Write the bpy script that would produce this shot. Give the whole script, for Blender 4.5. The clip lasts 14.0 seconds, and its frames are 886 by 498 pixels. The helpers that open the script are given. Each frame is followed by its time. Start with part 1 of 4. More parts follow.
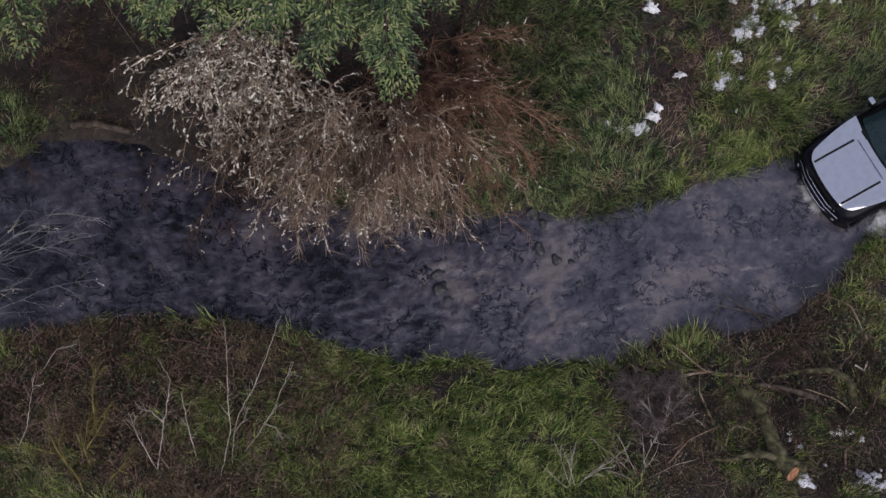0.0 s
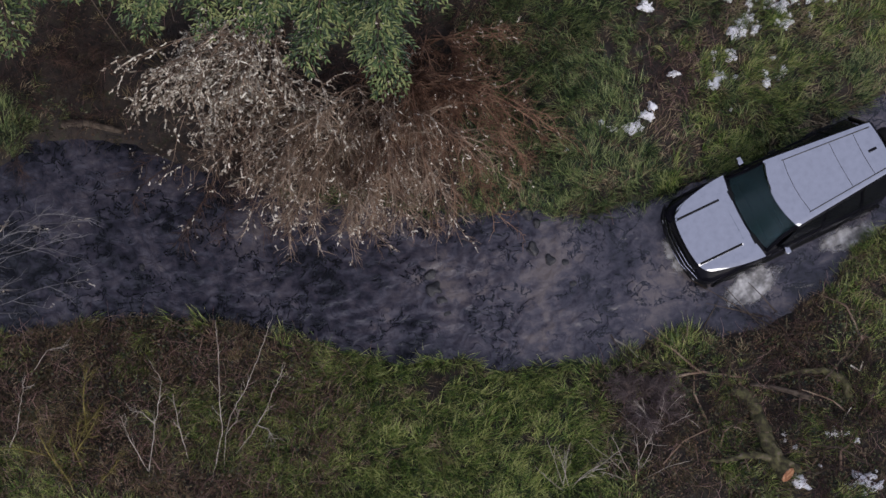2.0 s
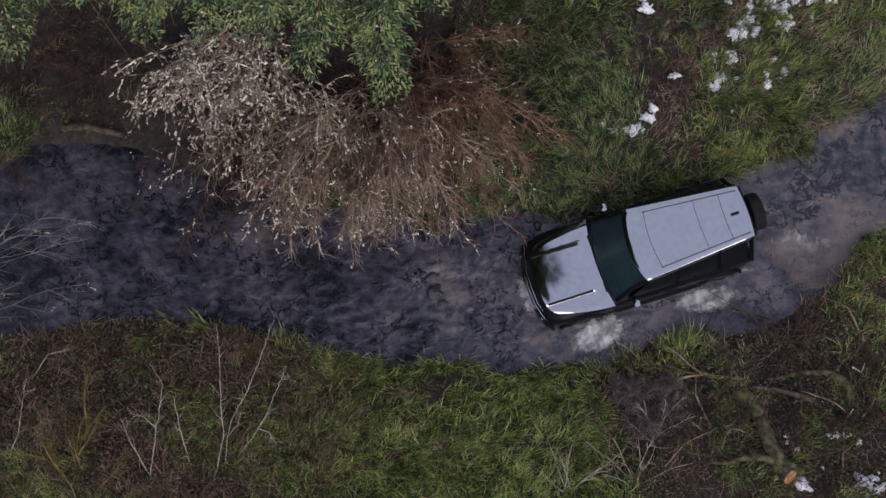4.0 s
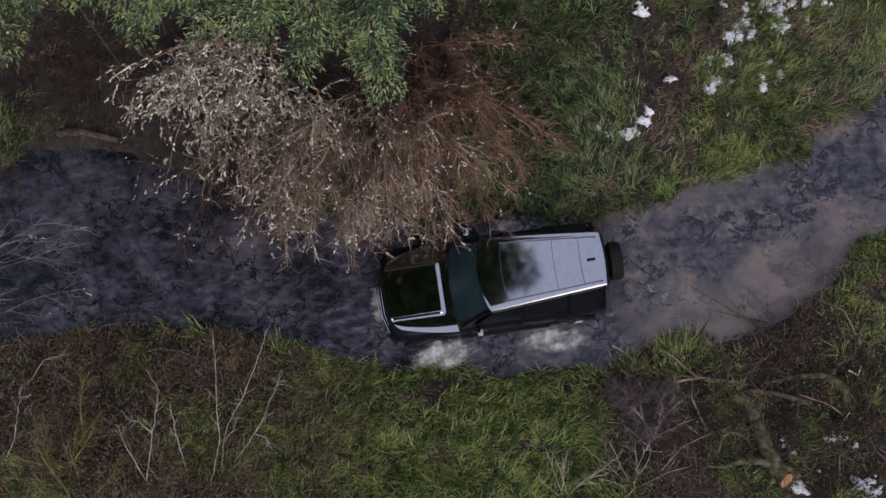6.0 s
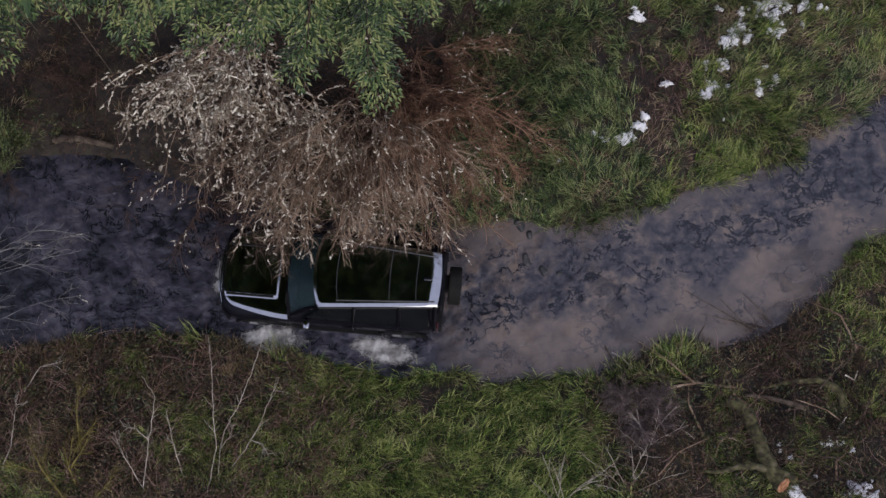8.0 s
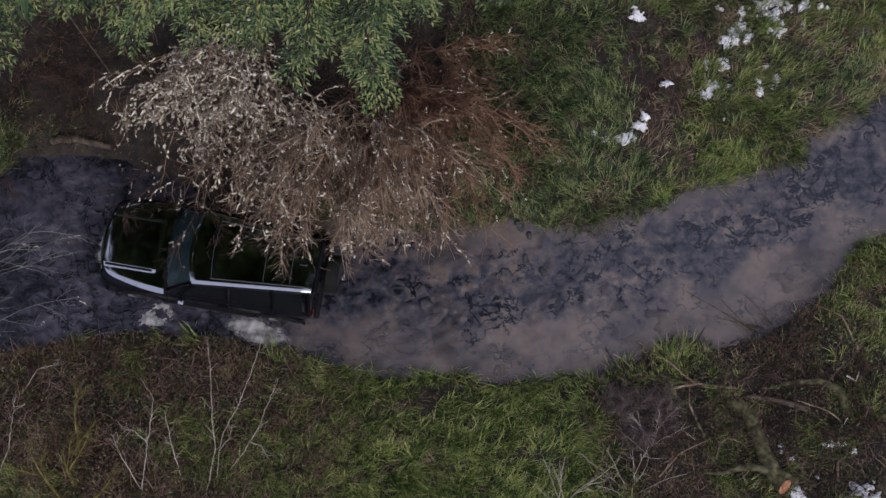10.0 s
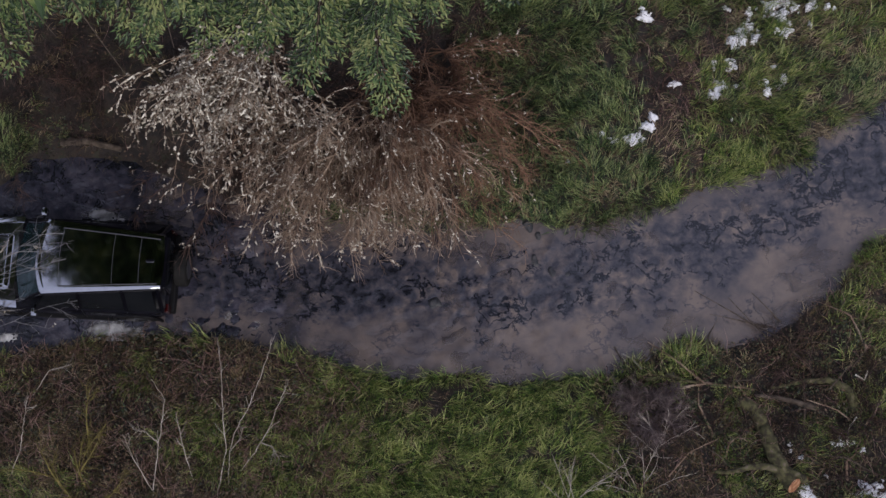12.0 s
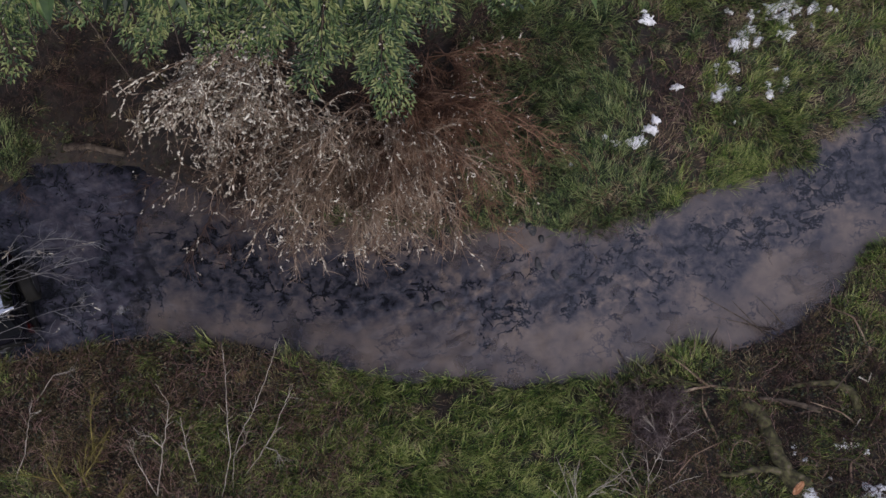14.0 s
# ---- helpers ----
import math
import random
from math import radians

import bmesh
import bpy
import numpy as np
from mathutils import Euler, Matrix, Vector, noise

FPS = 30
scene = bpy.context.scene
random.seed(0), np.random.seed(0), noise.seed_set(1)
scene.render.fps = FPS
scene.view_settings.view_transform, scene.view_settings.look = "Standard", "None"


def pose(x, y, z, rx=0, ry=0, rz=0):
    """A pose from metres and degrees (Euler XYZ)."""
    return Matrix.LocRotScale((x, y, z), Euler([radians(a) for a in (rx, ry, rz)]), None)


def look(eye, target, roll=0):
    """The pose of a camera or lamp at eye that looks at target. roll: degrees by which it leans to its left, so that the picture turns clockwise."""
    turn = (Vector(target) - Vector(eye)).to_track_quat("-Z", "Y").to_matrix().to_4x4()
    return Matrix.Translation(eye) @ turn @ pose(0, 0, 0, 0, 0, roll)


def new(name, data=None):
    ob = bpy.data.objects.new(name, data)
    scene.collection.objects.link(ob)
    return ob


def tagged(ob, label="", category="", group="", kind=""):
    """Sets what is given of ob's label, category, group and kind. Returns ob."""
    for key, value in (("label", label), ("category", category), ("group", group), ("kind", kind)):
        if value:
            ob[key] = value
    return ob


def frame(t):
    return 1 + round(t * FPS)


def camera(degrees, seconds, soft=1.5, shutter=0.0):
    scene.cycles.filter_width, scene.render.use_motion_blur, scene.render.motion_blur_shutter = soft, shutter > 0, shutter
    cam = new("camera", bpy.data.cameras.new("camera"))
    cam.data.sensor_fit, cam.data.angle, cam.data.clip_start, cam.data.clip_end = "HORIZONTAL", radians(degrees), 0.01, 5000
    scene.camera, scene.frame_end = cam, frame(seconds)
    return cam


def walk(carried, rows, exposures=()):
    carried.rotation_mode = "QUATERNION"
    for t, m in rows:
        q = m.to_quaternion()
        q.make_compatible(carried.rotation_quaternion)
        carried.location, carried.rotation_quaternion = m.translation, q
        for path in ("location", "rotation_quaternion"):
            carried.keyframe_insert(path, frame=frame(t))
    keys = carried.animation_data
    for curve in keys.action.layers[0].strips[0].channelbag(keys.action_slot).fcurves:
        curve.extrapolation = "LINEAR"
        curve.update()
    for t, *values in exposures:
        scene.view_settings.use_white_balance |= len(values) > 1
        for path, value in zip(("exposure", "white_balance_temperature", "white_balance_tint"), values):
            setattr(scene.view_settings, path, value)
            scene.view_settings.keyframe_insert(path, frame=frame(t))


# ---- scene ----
cam = camera(34, 14.0)
PATH = [
    (0, (-0.100, -6.638, 30.409), (-0.066, -4.524, 20.635), 1.3),
    (0.5, (-0.072, -6.615, 30.379), (-0.036, -4.501, 20.605), 1.54),
    (1, (-0.083, -6.623, 30.337), (-0.044, -4.509, 20.563), 1.42),
    (1.5, (-0.040, -6.609, 30.295), (0.010, -4.496, 20.521), 1.66),
    (2, (-0.003, -6.596, 30.241), (0.047, -4.483, 20.466), 1.66),
    (2.5, (-0.031, -6.586, 30.208), (0.023, -4.472, 20.434), 1.54),
    (3, (-0.043, -6.594, 30.223), (-0.002, -4.473, 20.451), 1.37),
    (5.5, (0.084, -6.468, 30.213), (0.134, -4.347, 20.441), 1.31),
    (6, (0.093, -6.448, 30.225), (0.133, -4.334, 20.451), 1.07),
    (6.5, (0.091, -6.421, 30.270), (0.138, -4.300, 20.498), 1.13),
    (7, (0.118, -6.369, 30.302), (0.165, -4.255, 20.528), 1.13),
    (7.5, (0.123, -6.286, 30.289), (0.181, -4.189, 20.512), 1.36),
    (8, (0.136, -6.306, 30.245), (0.188, -4.200, 20.469), 1.24),
    (10.5, (0.086, -6.280, 30.112), (0.155, -4.167, 20.338), 1.6),
    (11, (0.057, -6.281, 30.149), (0.114, -4.168, 20.375), 1.36),
    (11.5, (-0.027, -6.325, 30.174), (0.042, -4.196, 20.403), 1.25),
    (12, (-0.061, -6.316, 30.211), (-0.005, -4.194, 20.439), 1.07),
    (12.5, (-0.088, -6.321, 30.194), (-0.038, -4.192, 20.423), 1.01),
    (13, (-0.088, -6.272, 30.208), (-0.037, -4.150, 20.436), 0.95),
    (13.5, (-0.147, -6.253, 30.211), (-0.087, -4.132, 20.439), 1.25),
    (14, (-0.191, -6.261, 30.231), (-0.116, -4.133, 20.460), 1.37),
]
walk(cam, [(t, look(eye, target, roll)) for t, eye, target, roll in PATH])

# ---- light ----
world = bpy.data.worlds.new("overcast_sky")
scene.world = world
world.use_nodes = True
wn = world.node_tree.nodes
wl = world.node_tree.links
sky = wn.new("ShaderNodeTexSky")
sky.sky_type, sky.sun_disc = "NISHITA", False
sky.sun_elevation, sky.sun_rotation = radians(40), radians(157)
sky.dust_density, sky.air_density, sky.ozone_density = 6.0, 1.0, 1.5
grey = wn.new("ShaderNodeMixRGB")
grey.inputs["Fac"].default_value = 0.65
grey.inputs["Color2"].default_value = (8.2, 8.6, 11.6, 1)
wl.new(sky.outputs["Color"], grey.inputs["Color1"])
wl.new(grey.outputs["Color"], wn["Background"].inputs["Color"])
wn["Background"].inputs["Strength"].default_value = 0.090
sun = new("sun", bpy.data.lights.new("sun", "SUN"))
sun.data.energy, sun.data.angle, sun.data.color = 1.55, radians(55), (1.0, 0.96, 0.92)
sun.matrix_world = look((6, -14, 13), (0, 0, 0))
scene.view_settings.exposure = 0.0

# ---- materials ----
def material(name, colours, rough=0.8, metal=0.0, scale=6.0, detail=5.0, bump=0.3, bump_scale=40.0, island=0.0, coat=0.0, spec=0.5, space="Object"):
    """Colours from dark to light along a noise of that scale; island: how far each loose piece differs."""
    m = bpy.data.materials.new(name)
    m.use_nodes = True
    n, l = m.node_tree.nodes, m.node_tree.links
    b = n["Principled BSDF"]
    b.inputs["Roughness"].default_value, b.inputs["Metallic"].default_value = rough, metal
    b.inputs["Coat Weight"].default_value, b.inputs["Specular IOR Level"].default_value = coat, spec
    tc = n.new("ShaderNodeTexCoord")
    no = n.new("ShaderNodeTexNoise")
    no.inputs["Scale"].default_value, no.inputs["Detail"].default_value = scale, detail
    l.new(tc.outputs[space], no.inputs["Vector"])
    ramp = n.new("ShaderNodeValToRGB")
    el = ramp.color_ramp.elements
    k = len(colours)
    for i, c in enumerate(colours):
        p = 0.3 + 0.4 * i / max(1, k - 1)
        e = el[i] if i < 2 else el.new(p)
        e.position, e.color = p, (*c, 1)
    fac = no.outputs["Fac"]
    if island:
        geo = n.new("ShaderNodeNewGeometry")
        ma = n.new("ShaderNodeMath")
        ma.operation = "MULTIPLY_ADD"
        l.new(geo.outputs["Random Per Island"], ma.inputs[0])
        ma.inputs[1].default_value = island
        ad = n.new("ShaderNodeMath")
        ad.operation = "SUBTRACT"
        l.new(fac, ad.inputs[0])
        ad.inputs[1].default_value = island / 2
        l.new(ad.outputs[0], ma.inputs[2])
        fac = ma.outputs[0]
    l.new(fac, ramp.inputs["Fac"])
    l.new(ramp.outputs["Color"], b.inputs["Base Color"])
    if bump:
        n2 = n.new("ShaderNodeTexNoise")
        n2.inputs["Scale"].default_value, n2.inputs["Detail"].default_value = bump_scale, 4
        l.new(tc.outputs[space], n2.inputs["Vector"])
        bp = n.new("ShaderNodeBump")
        bp.inputs["Strength"].default_value, bp.inputs["Distance"].default_value = bump, 0.02
        l.new(n2.outputs["Fac"], bp.inputs["Height"])
        l.new(bp.outputs["Normal"], b.inputs["Normal"])
    return m


SOIL = material("wet soil", [(0.006, 0.004, 0.003), (0.014, 0.009, 0.007), (0.030, 0.019, 0.013), (0.020, 0.024, 0.010)], 0.75, scale=5.0, bump=1.0, bump_scale=26)
GRASS = material("green grass", [(0.017, 0.034, 0.009), (0.070, 0.130, 0.021), (0.165, 0.250, 0.044), (0.38, 0.40, 0.14)], 0.5, scale=2.2, bump=0, island=0.72)
DEEP = material("deep green grass", [(0.007, 0.018, 0.007), (0.029, 0.063, 0.018), (0.078, 0.138, 0.036), (0.26, 0.30, 0.12)], 0.5, scale=2.2, bump=0, island=0.76)
DRY = material("dead grass", [(0.050, 0.034, 0.020), (0.155, 0.110, 0.060), (0.40, 0.32, 0.20)], 0.8, scale=1.8, bump=0, island=0.45)
OLIVE = material("olive scrub leaf", [(0.016, 0.014, 0.008), (0.060, 0.050, 0.022), (0.125, 0.105, 0.042), (0.24, 0.16, 0.09)], 0.7, scale=1.0, bump=0, island=0.35)
BRAMBLE = material("red-brown stem", [(0.045, 0.018, 0.018), (0.13, 0.064, 0.056), (0.30, 0.19, 0.165)], 0.7, scale=1.5, bump=0, island=0.4)
BRACKEN = material("dead bracken", [(0.010, 0.005, 0.004), (0.028, 0.013, 0.010), (0.085, 0.045, 0.032)], 0.8, scale=2, bump=0, island=0.4)
LEAF = material("bramble leaf", [(0.012, 0.012, 0.007), (0.034, 0.034, 0.015), (0.075, 0.062, 0.028), (0.13, 0.075, 0.045)], 0.5, scale=1.3, bump=0, island=0.5)
LITTER = material("wet dead leaves", [(0.018, 0.010, 0.007), (0.050, 0.026, 0.015), (0.11, 0.065, 0.038)], 0.6, scale=2, bump=0, island=0.5)
TWIG = material("brown twig bark", [(0.075, 0.045, 0.031), (0.20, 0.130, 0.088), (0.42, 0.315, 0.23)], 0.75, scale=2.0, bump=0, island=0.35)
RUST = material("reddish twig bark", [(0.06, 0.026, 0.014), (0.155, 0.076, 0.043), (0.30, 0.18, 0.115)], 0.75, scale=2.0, bump=0, island=0.35)
PALE = material("pale twig bark", [(0.18, 0.145, 0.12), (0.34, 0.295, 0.25), (0.50, 0.45, 0.40)], 0.7, scale=3.0, bump=0, island=0.3)
MAUVE = material("mauve-brown twig bark", [(0.045, 0.030, 0.030), (0.11, 0.080, 0.077), (0.21, 0.16, 0.15)], 0.75, scale=3.0, bump=0, island=0.4)
BARK = material("rough bark", [(0.03, 0.02, 0.014), (0.075, 0.055, 0.04), (0.13, 0.10, 0.075)], 0.9, scale=9, bump=1.0, bump_scale=30)
MOSS = material("mossy bark", [(0.022, 0.016, 0.012), (0.050, 0.043, 0.020), (0.09, 0.086, 0.035), (0.15, 0.12, 0.085)], 0.95, scale=9, bump=1.0, bump_scale=35)
YELLOW = material("yellow mossy bark", [(0.06, 0.045, 0.015), (0.14, 0.115, 0.03), (0.24, 0.20, 0.06)], 0.9, scale=6, bump=0.6, bump_scale=40)
CUT = material("fresh cut wood", [(0.14, 0.055, 0.025), (0.34, 0.15, 0.07), (0.50, 0.30, 0.18)], 0.7, scale=14, bump=0.4)
LICHEN = material("cream lichen", [(0.24, 0.20, 0.155), (0.48, 0.42, 0.34), (0.80, 0.75, 0.65)], 0.9, scale=8, bump=0, island=0.7)
NEEDLE = material("conifer needles", [(0.009, 0.019, 0.010), (0.036, 0.070, 0.026), (0.092, 0.148, 0.048), (0.25, 0.28, 0.11)], 0.55, scale=1.7, bump=0, island=0.42)
IVY = material("dark green leaf", [(0.008, 0.015, 0.007), (0.024, 0.040, 0.015), (0.058, 0.085, 0.028), (0.15, 0.16, 0.07)], 0.4, scale=1.8, bump=0, island=0.6)
SNOW = material("old snow", [(0.62, 0.62, 0.66), (0.80, 0.80, 0.83), (0.88, 0.88, 0.90)], 0.6, scale=12, bump=0.5, bump_scale=30)
GREY = material("grey twig bark", [(0.07, 0.066, 0.070), (0.14, 0.132, 0.138), (0.25, 0.24, 0.245)], 0.7, scale=3.0, bump=0, island=0.3)
STONE = material("wet stone", [(0.010, 0.010, 0.013), (0.022, 0.022, 0.026), (0.06, 0.056, 0.055)], 0.3, scale=9, bump=0.9)
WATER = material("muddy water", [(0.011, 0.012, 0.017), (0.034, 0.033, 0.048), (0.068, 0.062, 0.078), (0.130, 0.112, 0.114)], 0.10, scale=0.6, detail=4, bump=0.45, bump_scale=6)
MUD = material("stirred mud water", [(0.010, 0.011, 0.016), (0.040, 0.040, 0.053), (0.088, 0.075, 0.078), (0.165, 0.130, 0.112)], 0.07, scale=0.8, detail=3, bump=0.30, bump_scale=4)
FOAM = material("churned foam", [(0.10, 0.095, 0.092), (0.32, 0.31, 0.30), (0.68, 0.67, 0.66)], 0.5, scale=6.0, detail=9, bump=0.9, bump_scale=18)
PAINT = material("dark silver metallic paint", [(0.445, 0.45, 0.475), (0.48, 0.485, 0.51), (0.505, 0.51, 0.535)], 0.06, 1.0, scale=7, bump=0.0, coat=0.3)
BLACK = material("gloss black trim", [(0.003, 0.003, 0.005), (0.006, 0.006, 0.009)], 0.15, scale=3, bump=0.0, spec=0.15)
MATT = material("matt black plastic", [(0.006, 0.006, 0.007), (0.012, 0.012, 0.013)], 0.5, scale=9, bump=0.2, bump_scale=120, spec=0.12)
RUBBER = material("tyre rubber", [(0.007, 0.007, 0.007), (0.014, 0.013, 0.012)], 0.8, scale=6, bump=0.4, spec=0.2)
RIM = material("dark alloy", [(0.10, 0.10, 0.11), (0.20, 0.20, 0.21)], 0.3, 0.9, scale=5, bump=0.0)
CHROME = material("bright trim", [(0.55, 0.55, 0.57), (0.70, 0.70, 0.72)], 0.15, 1.0, scale=5, bump=0.0)
LEATHER = material("dark seat leather", [(0.02, 0.02, 0.021), (0.04, 0.038, 0.036)], 0.5, scale=20, bump=0.2)
RED = material("red lamp glass", [(0.025, 0.002, 0.002), (0.04, 0.004, 0.004)], 0.15, scale=5, bump=0.0, coat=0.2)
LAMP = material("clear lamp glass", [(0.35, 0.36, 0.38), (0.55, 0.56, 0.58)], 0.08, scale=5, bump=0.0, coat=1.0)
GLASS = material("tinted glass", [(0.13, 0.25, 0.28), (0.16, 0.29, 0.32)], 0.02, scale=2, bump=0.0)
GLASS.node_tree.nodes["Principled BSDF"].inputs["Transmission Weight"].default_value = 0.9
GLASS.node_tree.nodes["Principled BSDF"].inputs["IOR"].default_value = 1.3


def ripple_up(m, reflect_from, reflect_to, strong, painted_ripples, churn=False):
    """Streaks drawn out along the flow, ripple shading painted as thin dark and pale lines, and a painted dark
    reflection towards the west.
    """
    n, l = m.node_tree.nodes, m.node_tree.links
    ramp = next(k for k in n if k.type == "VALTORGB")
    noises = [k for k in n if k.type == "TEX_NOISE"]
    big = next(k for k in noises if any(o.to_node == ramp for q in k.outputs for o in q.links))
    small = next(k for k in noises if k != big)
    where = n.new("ShaderNodeNewGeometry").outputs["Position"]
    mp = n.new("ShaderNodeMapping")
    mp.inputs["Scale"].default_value = (0.9, 1.0, 1.0)
    mp.inputs["Rotation"].default_value = (0, 0, radians(-9))
    l.new(where, mp.inputs["Vector"])
    l.new(where, big.inputs["Vector"])
    l.new(mp.outputs["Vector"], small.inputs["Vector"])

    def noise_at(scale, detail, twist, shift):
        q = n.new("ShaderNodeTexNoise")
        q.inputs["Scale"].default_value, q.inputs["Detail"].default_value, q.inputs["Distortion"].default_value = scale, detail, twist
        q.inputs["Roughness"].default_value = 0.6
        o = n.new("ShaderNodeMapping")
        o.inputs["Location"].default_value = (shift, shift * 0.7, 0)
        l.new(mp.outputs["Vector"], o.inputs["Vector"])
        l.new(o.outputs["Vector"], q.inputs["Vector"])
        return q.outputs["Fac"]

    def math_node(op, a, c):
        q = n.new("ShaderNodeMath")
        q.operation = op
        for k, val in ((0, a), (1, c)):
            if isinstance(val, (int, float)):
                q.inputs[k].default_value = val
            else:
                l.new(val, q.inputs[k])
        return q.outputs[0]

    def ranged(val, a, c, d, e):
        q = n.new("ShaderNodeMapRange")
        q.interpolation_type = "SMOOTHSTEP"
        for k, x in zip(("From Min", "From Max", "To Min", "To Max"), (a, c, d, e)):
            q.inputs[k].default_value = x
        l.new(val, q.inputs["Value"])
        return q.outputs["Result"]

    sep = n.new("ShaderNodeSeparateXYZ")
    l.new(where, sep.inputs[0])
    # The dark trees' reflection, painted as colour that darkens westwards.
    west = ranged(sep.outputs["X"], -7.5, 3.5, reflect_from, reflect_to)
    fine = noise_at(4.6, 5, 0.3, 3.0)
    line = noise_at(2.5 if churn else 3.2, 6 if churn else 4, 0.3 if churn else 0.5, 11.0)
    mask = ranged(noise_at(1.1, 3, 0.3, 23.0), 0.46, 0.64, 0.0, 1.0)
    # Ripple shade and highlights put into the colour as thin dark and pale lines.
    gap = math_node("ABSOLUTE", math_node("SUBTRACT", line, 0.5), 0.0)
    dark = math_node("MULTIPLY", math_node("MULTIPLY", ranged(gap, 0.0, 0.036, 1.0, 0.0), mask), -painted_ripples)
    pale = math_node("MULTIPLY", math_node("MULTIPLY", ranged(math_node("ABSOLUTE", math_node("SUBTRACT", line, 0.57), 0.0), 0.0, 0.03, 1.0, 0.0), mask), painted_ripples * 0.14)
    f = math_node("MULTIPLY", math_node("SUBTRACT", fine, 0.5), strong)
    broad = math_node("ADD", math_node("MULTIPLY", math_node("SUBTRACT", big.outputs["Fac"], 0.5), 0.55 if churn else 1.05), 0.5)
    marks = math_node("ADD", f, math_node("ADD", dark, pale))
    if churn:
        own = n.new("ShaderNodeSeparateXYZ")
        l.new(next(k for k in n if k.type == "TEX_COORD").outputs["Object"], own.inputs[0])
        across = math_node("ADD", math_node("ABSOLUTE", own.outputs["Y"], 0.0), math_node("MULTIPLY", math_node("SUBTRACT", noise_at(1.1, 3, 0.3, 31.0), 0.5), 1.6))
        rut = ranged(across, 0.35, 1.15, 1.0, 0.0)
        marks = math_node("ADD", math_node("MULTIPLY", marks, math_node("ADD", math_node("MULTIPLY", rut, 1.15), 0.30)), math_node("ADD", math_node("MULTIPLY", rut, -0.16), 0.12))
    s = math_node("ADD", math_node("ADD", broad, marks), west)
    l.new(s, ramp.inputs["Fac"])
    bump = next(k for k in n if k.type == "BUMP")
    bump.inputs["Distance"].default_value = 0.04
    h = math_node("ADD", small.outputs["Fac"], math_node("ADD", math_node("MULTIPLY", line, 2.5), math_node("MULTIPLY", fine, 0.4)))
    l.new(h, bump.inputs["Height"])


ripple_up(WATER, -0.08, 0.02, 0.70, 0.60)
ripple_up(MUD, -0.06, 0.02, 0.60, 0.60, True)


def soft_edge(m, long, wide, rough_edge, strength=1.0, low=0.62, high=1.02):
    """Lets a sheet thin out towards its rim, unevenly."""
    n, l = m.node_tree.nodes, m.node_tree.links
    tc = n.new("ShaderNodeTexCoord")
    mp = n.new("ShaderNodeMapping")
    mp.inputs["Scale"].default_value = (1 / long, 1 / wide, 0)
    l.new(tc.outputs["Object"], mp.inputs["Vector"])
    gr = n.new("ShaderNodeTexGradient")
    gr.gradient_type = "SPHERICAL"
    l.new(mp.outputs["Vector"], gr.inputs["Vector"])
    no = n.new("ShaderNodeTexNoise")
    no.inputs["Scale"].default_value, no.inputs["Detail"].default_value = rough_edge, 7
    drawn = n.new("ShaderNodeMapping")
    drawn.inputs["Scale"].default_value = (0.45, 1, 1)
    l.new(tc.outputs["Object"], drawn.inputs["Vector"])
    l.new(drawn.outputs["Vector"], no.inputs["Vector"])
    ad = n.new("ShaderNodeMath")
    ad.operation = "ADD"
    l.new(gr.outputs["Fac"], ad.inputs[0])
    l.new(no.outputs["Fac"], ad.inputs[1])
    mr = n.new("ShaderNodeMapRange")
    mr.interpolation_type = "SMOOTHSTEP"
    for k, x in zip(("From Min", "From Max", "To Min", "To Max"), (low, high, 0.0, strength)):
        mr.inputs[k].default_value = x
    l.new(ad.outputs[0], mr.inputs["Value"])
    l.new(mr.outputs["Result"], n["Principled BSDF"].inputs["Alpha"])
    return m


# ---- making meshes ----
def soup(name, verts, faces, mat, smooth=True):
    """One mesh from arrays of vertices and of faces, all with the same number of corners."""
    v, f = np.asarray(verts, dtype=np.float32), np.asarray(faces, dtype=np.int32)
    me = bpy.data.meshes.new(name)
    k = f.shape[1]
    me.vertices.add(len(v))
    me.vertices.foreach_set("co", v.ravel())
    me.loops.add(f.size)
    me.loops.foreach_set("vertex_index", f.ravel())
    me.polygons.add(len(f))
    me.polygons.foreach_set("loop_start", np.arange(len(f), dtype=np.int32) * k)
    me.polygons.foreach_set("use_smooth", np.full(len(f), smooth, dtype=bool))
    me.materials.append(mat)
    me.update(calc_edges=True)
    me.validate()
    return me


def part(name, bm, mat, parent, label="", smooth=False):
    me = bpy.data.meshes.new(name)
    bm.to_mesh(me)
    bm.free()
    me.materials.append(mat)
    if smooth:
        me.polygons.foreach_set("use_smooth", [True] * len(me.polygons))
        me.set_sharp_from_angle(angle=radians(38))
    ob = new(name, me)
    ob.parent = parent
    return tagged(ob, label)


def part_mesh(name, me, parent, label="", kind=""):
    ob = new(name, me)
    ob.parent = parent
    return tagged(ob, label, kind=kind)


TABLE = np.random.RandomState(7).rand(256, 256)


def vnoise(x, y):
    """Smooth noise from 0 to 1, for arrays."""
    x, y = np.asarray(x, float), np.asarray(y, float)
    xi, yi = np.floor(x).astype(int), np.floor(y).astype(int)
    u, v = x - xi, y - yi
    u, v = u * u * (3 - 2 * u), v * v * (3 - 2 * v)
    a, b = TABLE[xi % 256, yi % 256], TABLE[(xi + 1) % 256, yi % 256]
    c, d = TABLE[xi % 256, (yi + 1) % 256], TABLE[(xi + 1) % 256, (yi + 1) % 256]
    return (a * (1 - u) + b * u) * (1 - v) + (c * (1 - u) + d * u) * v


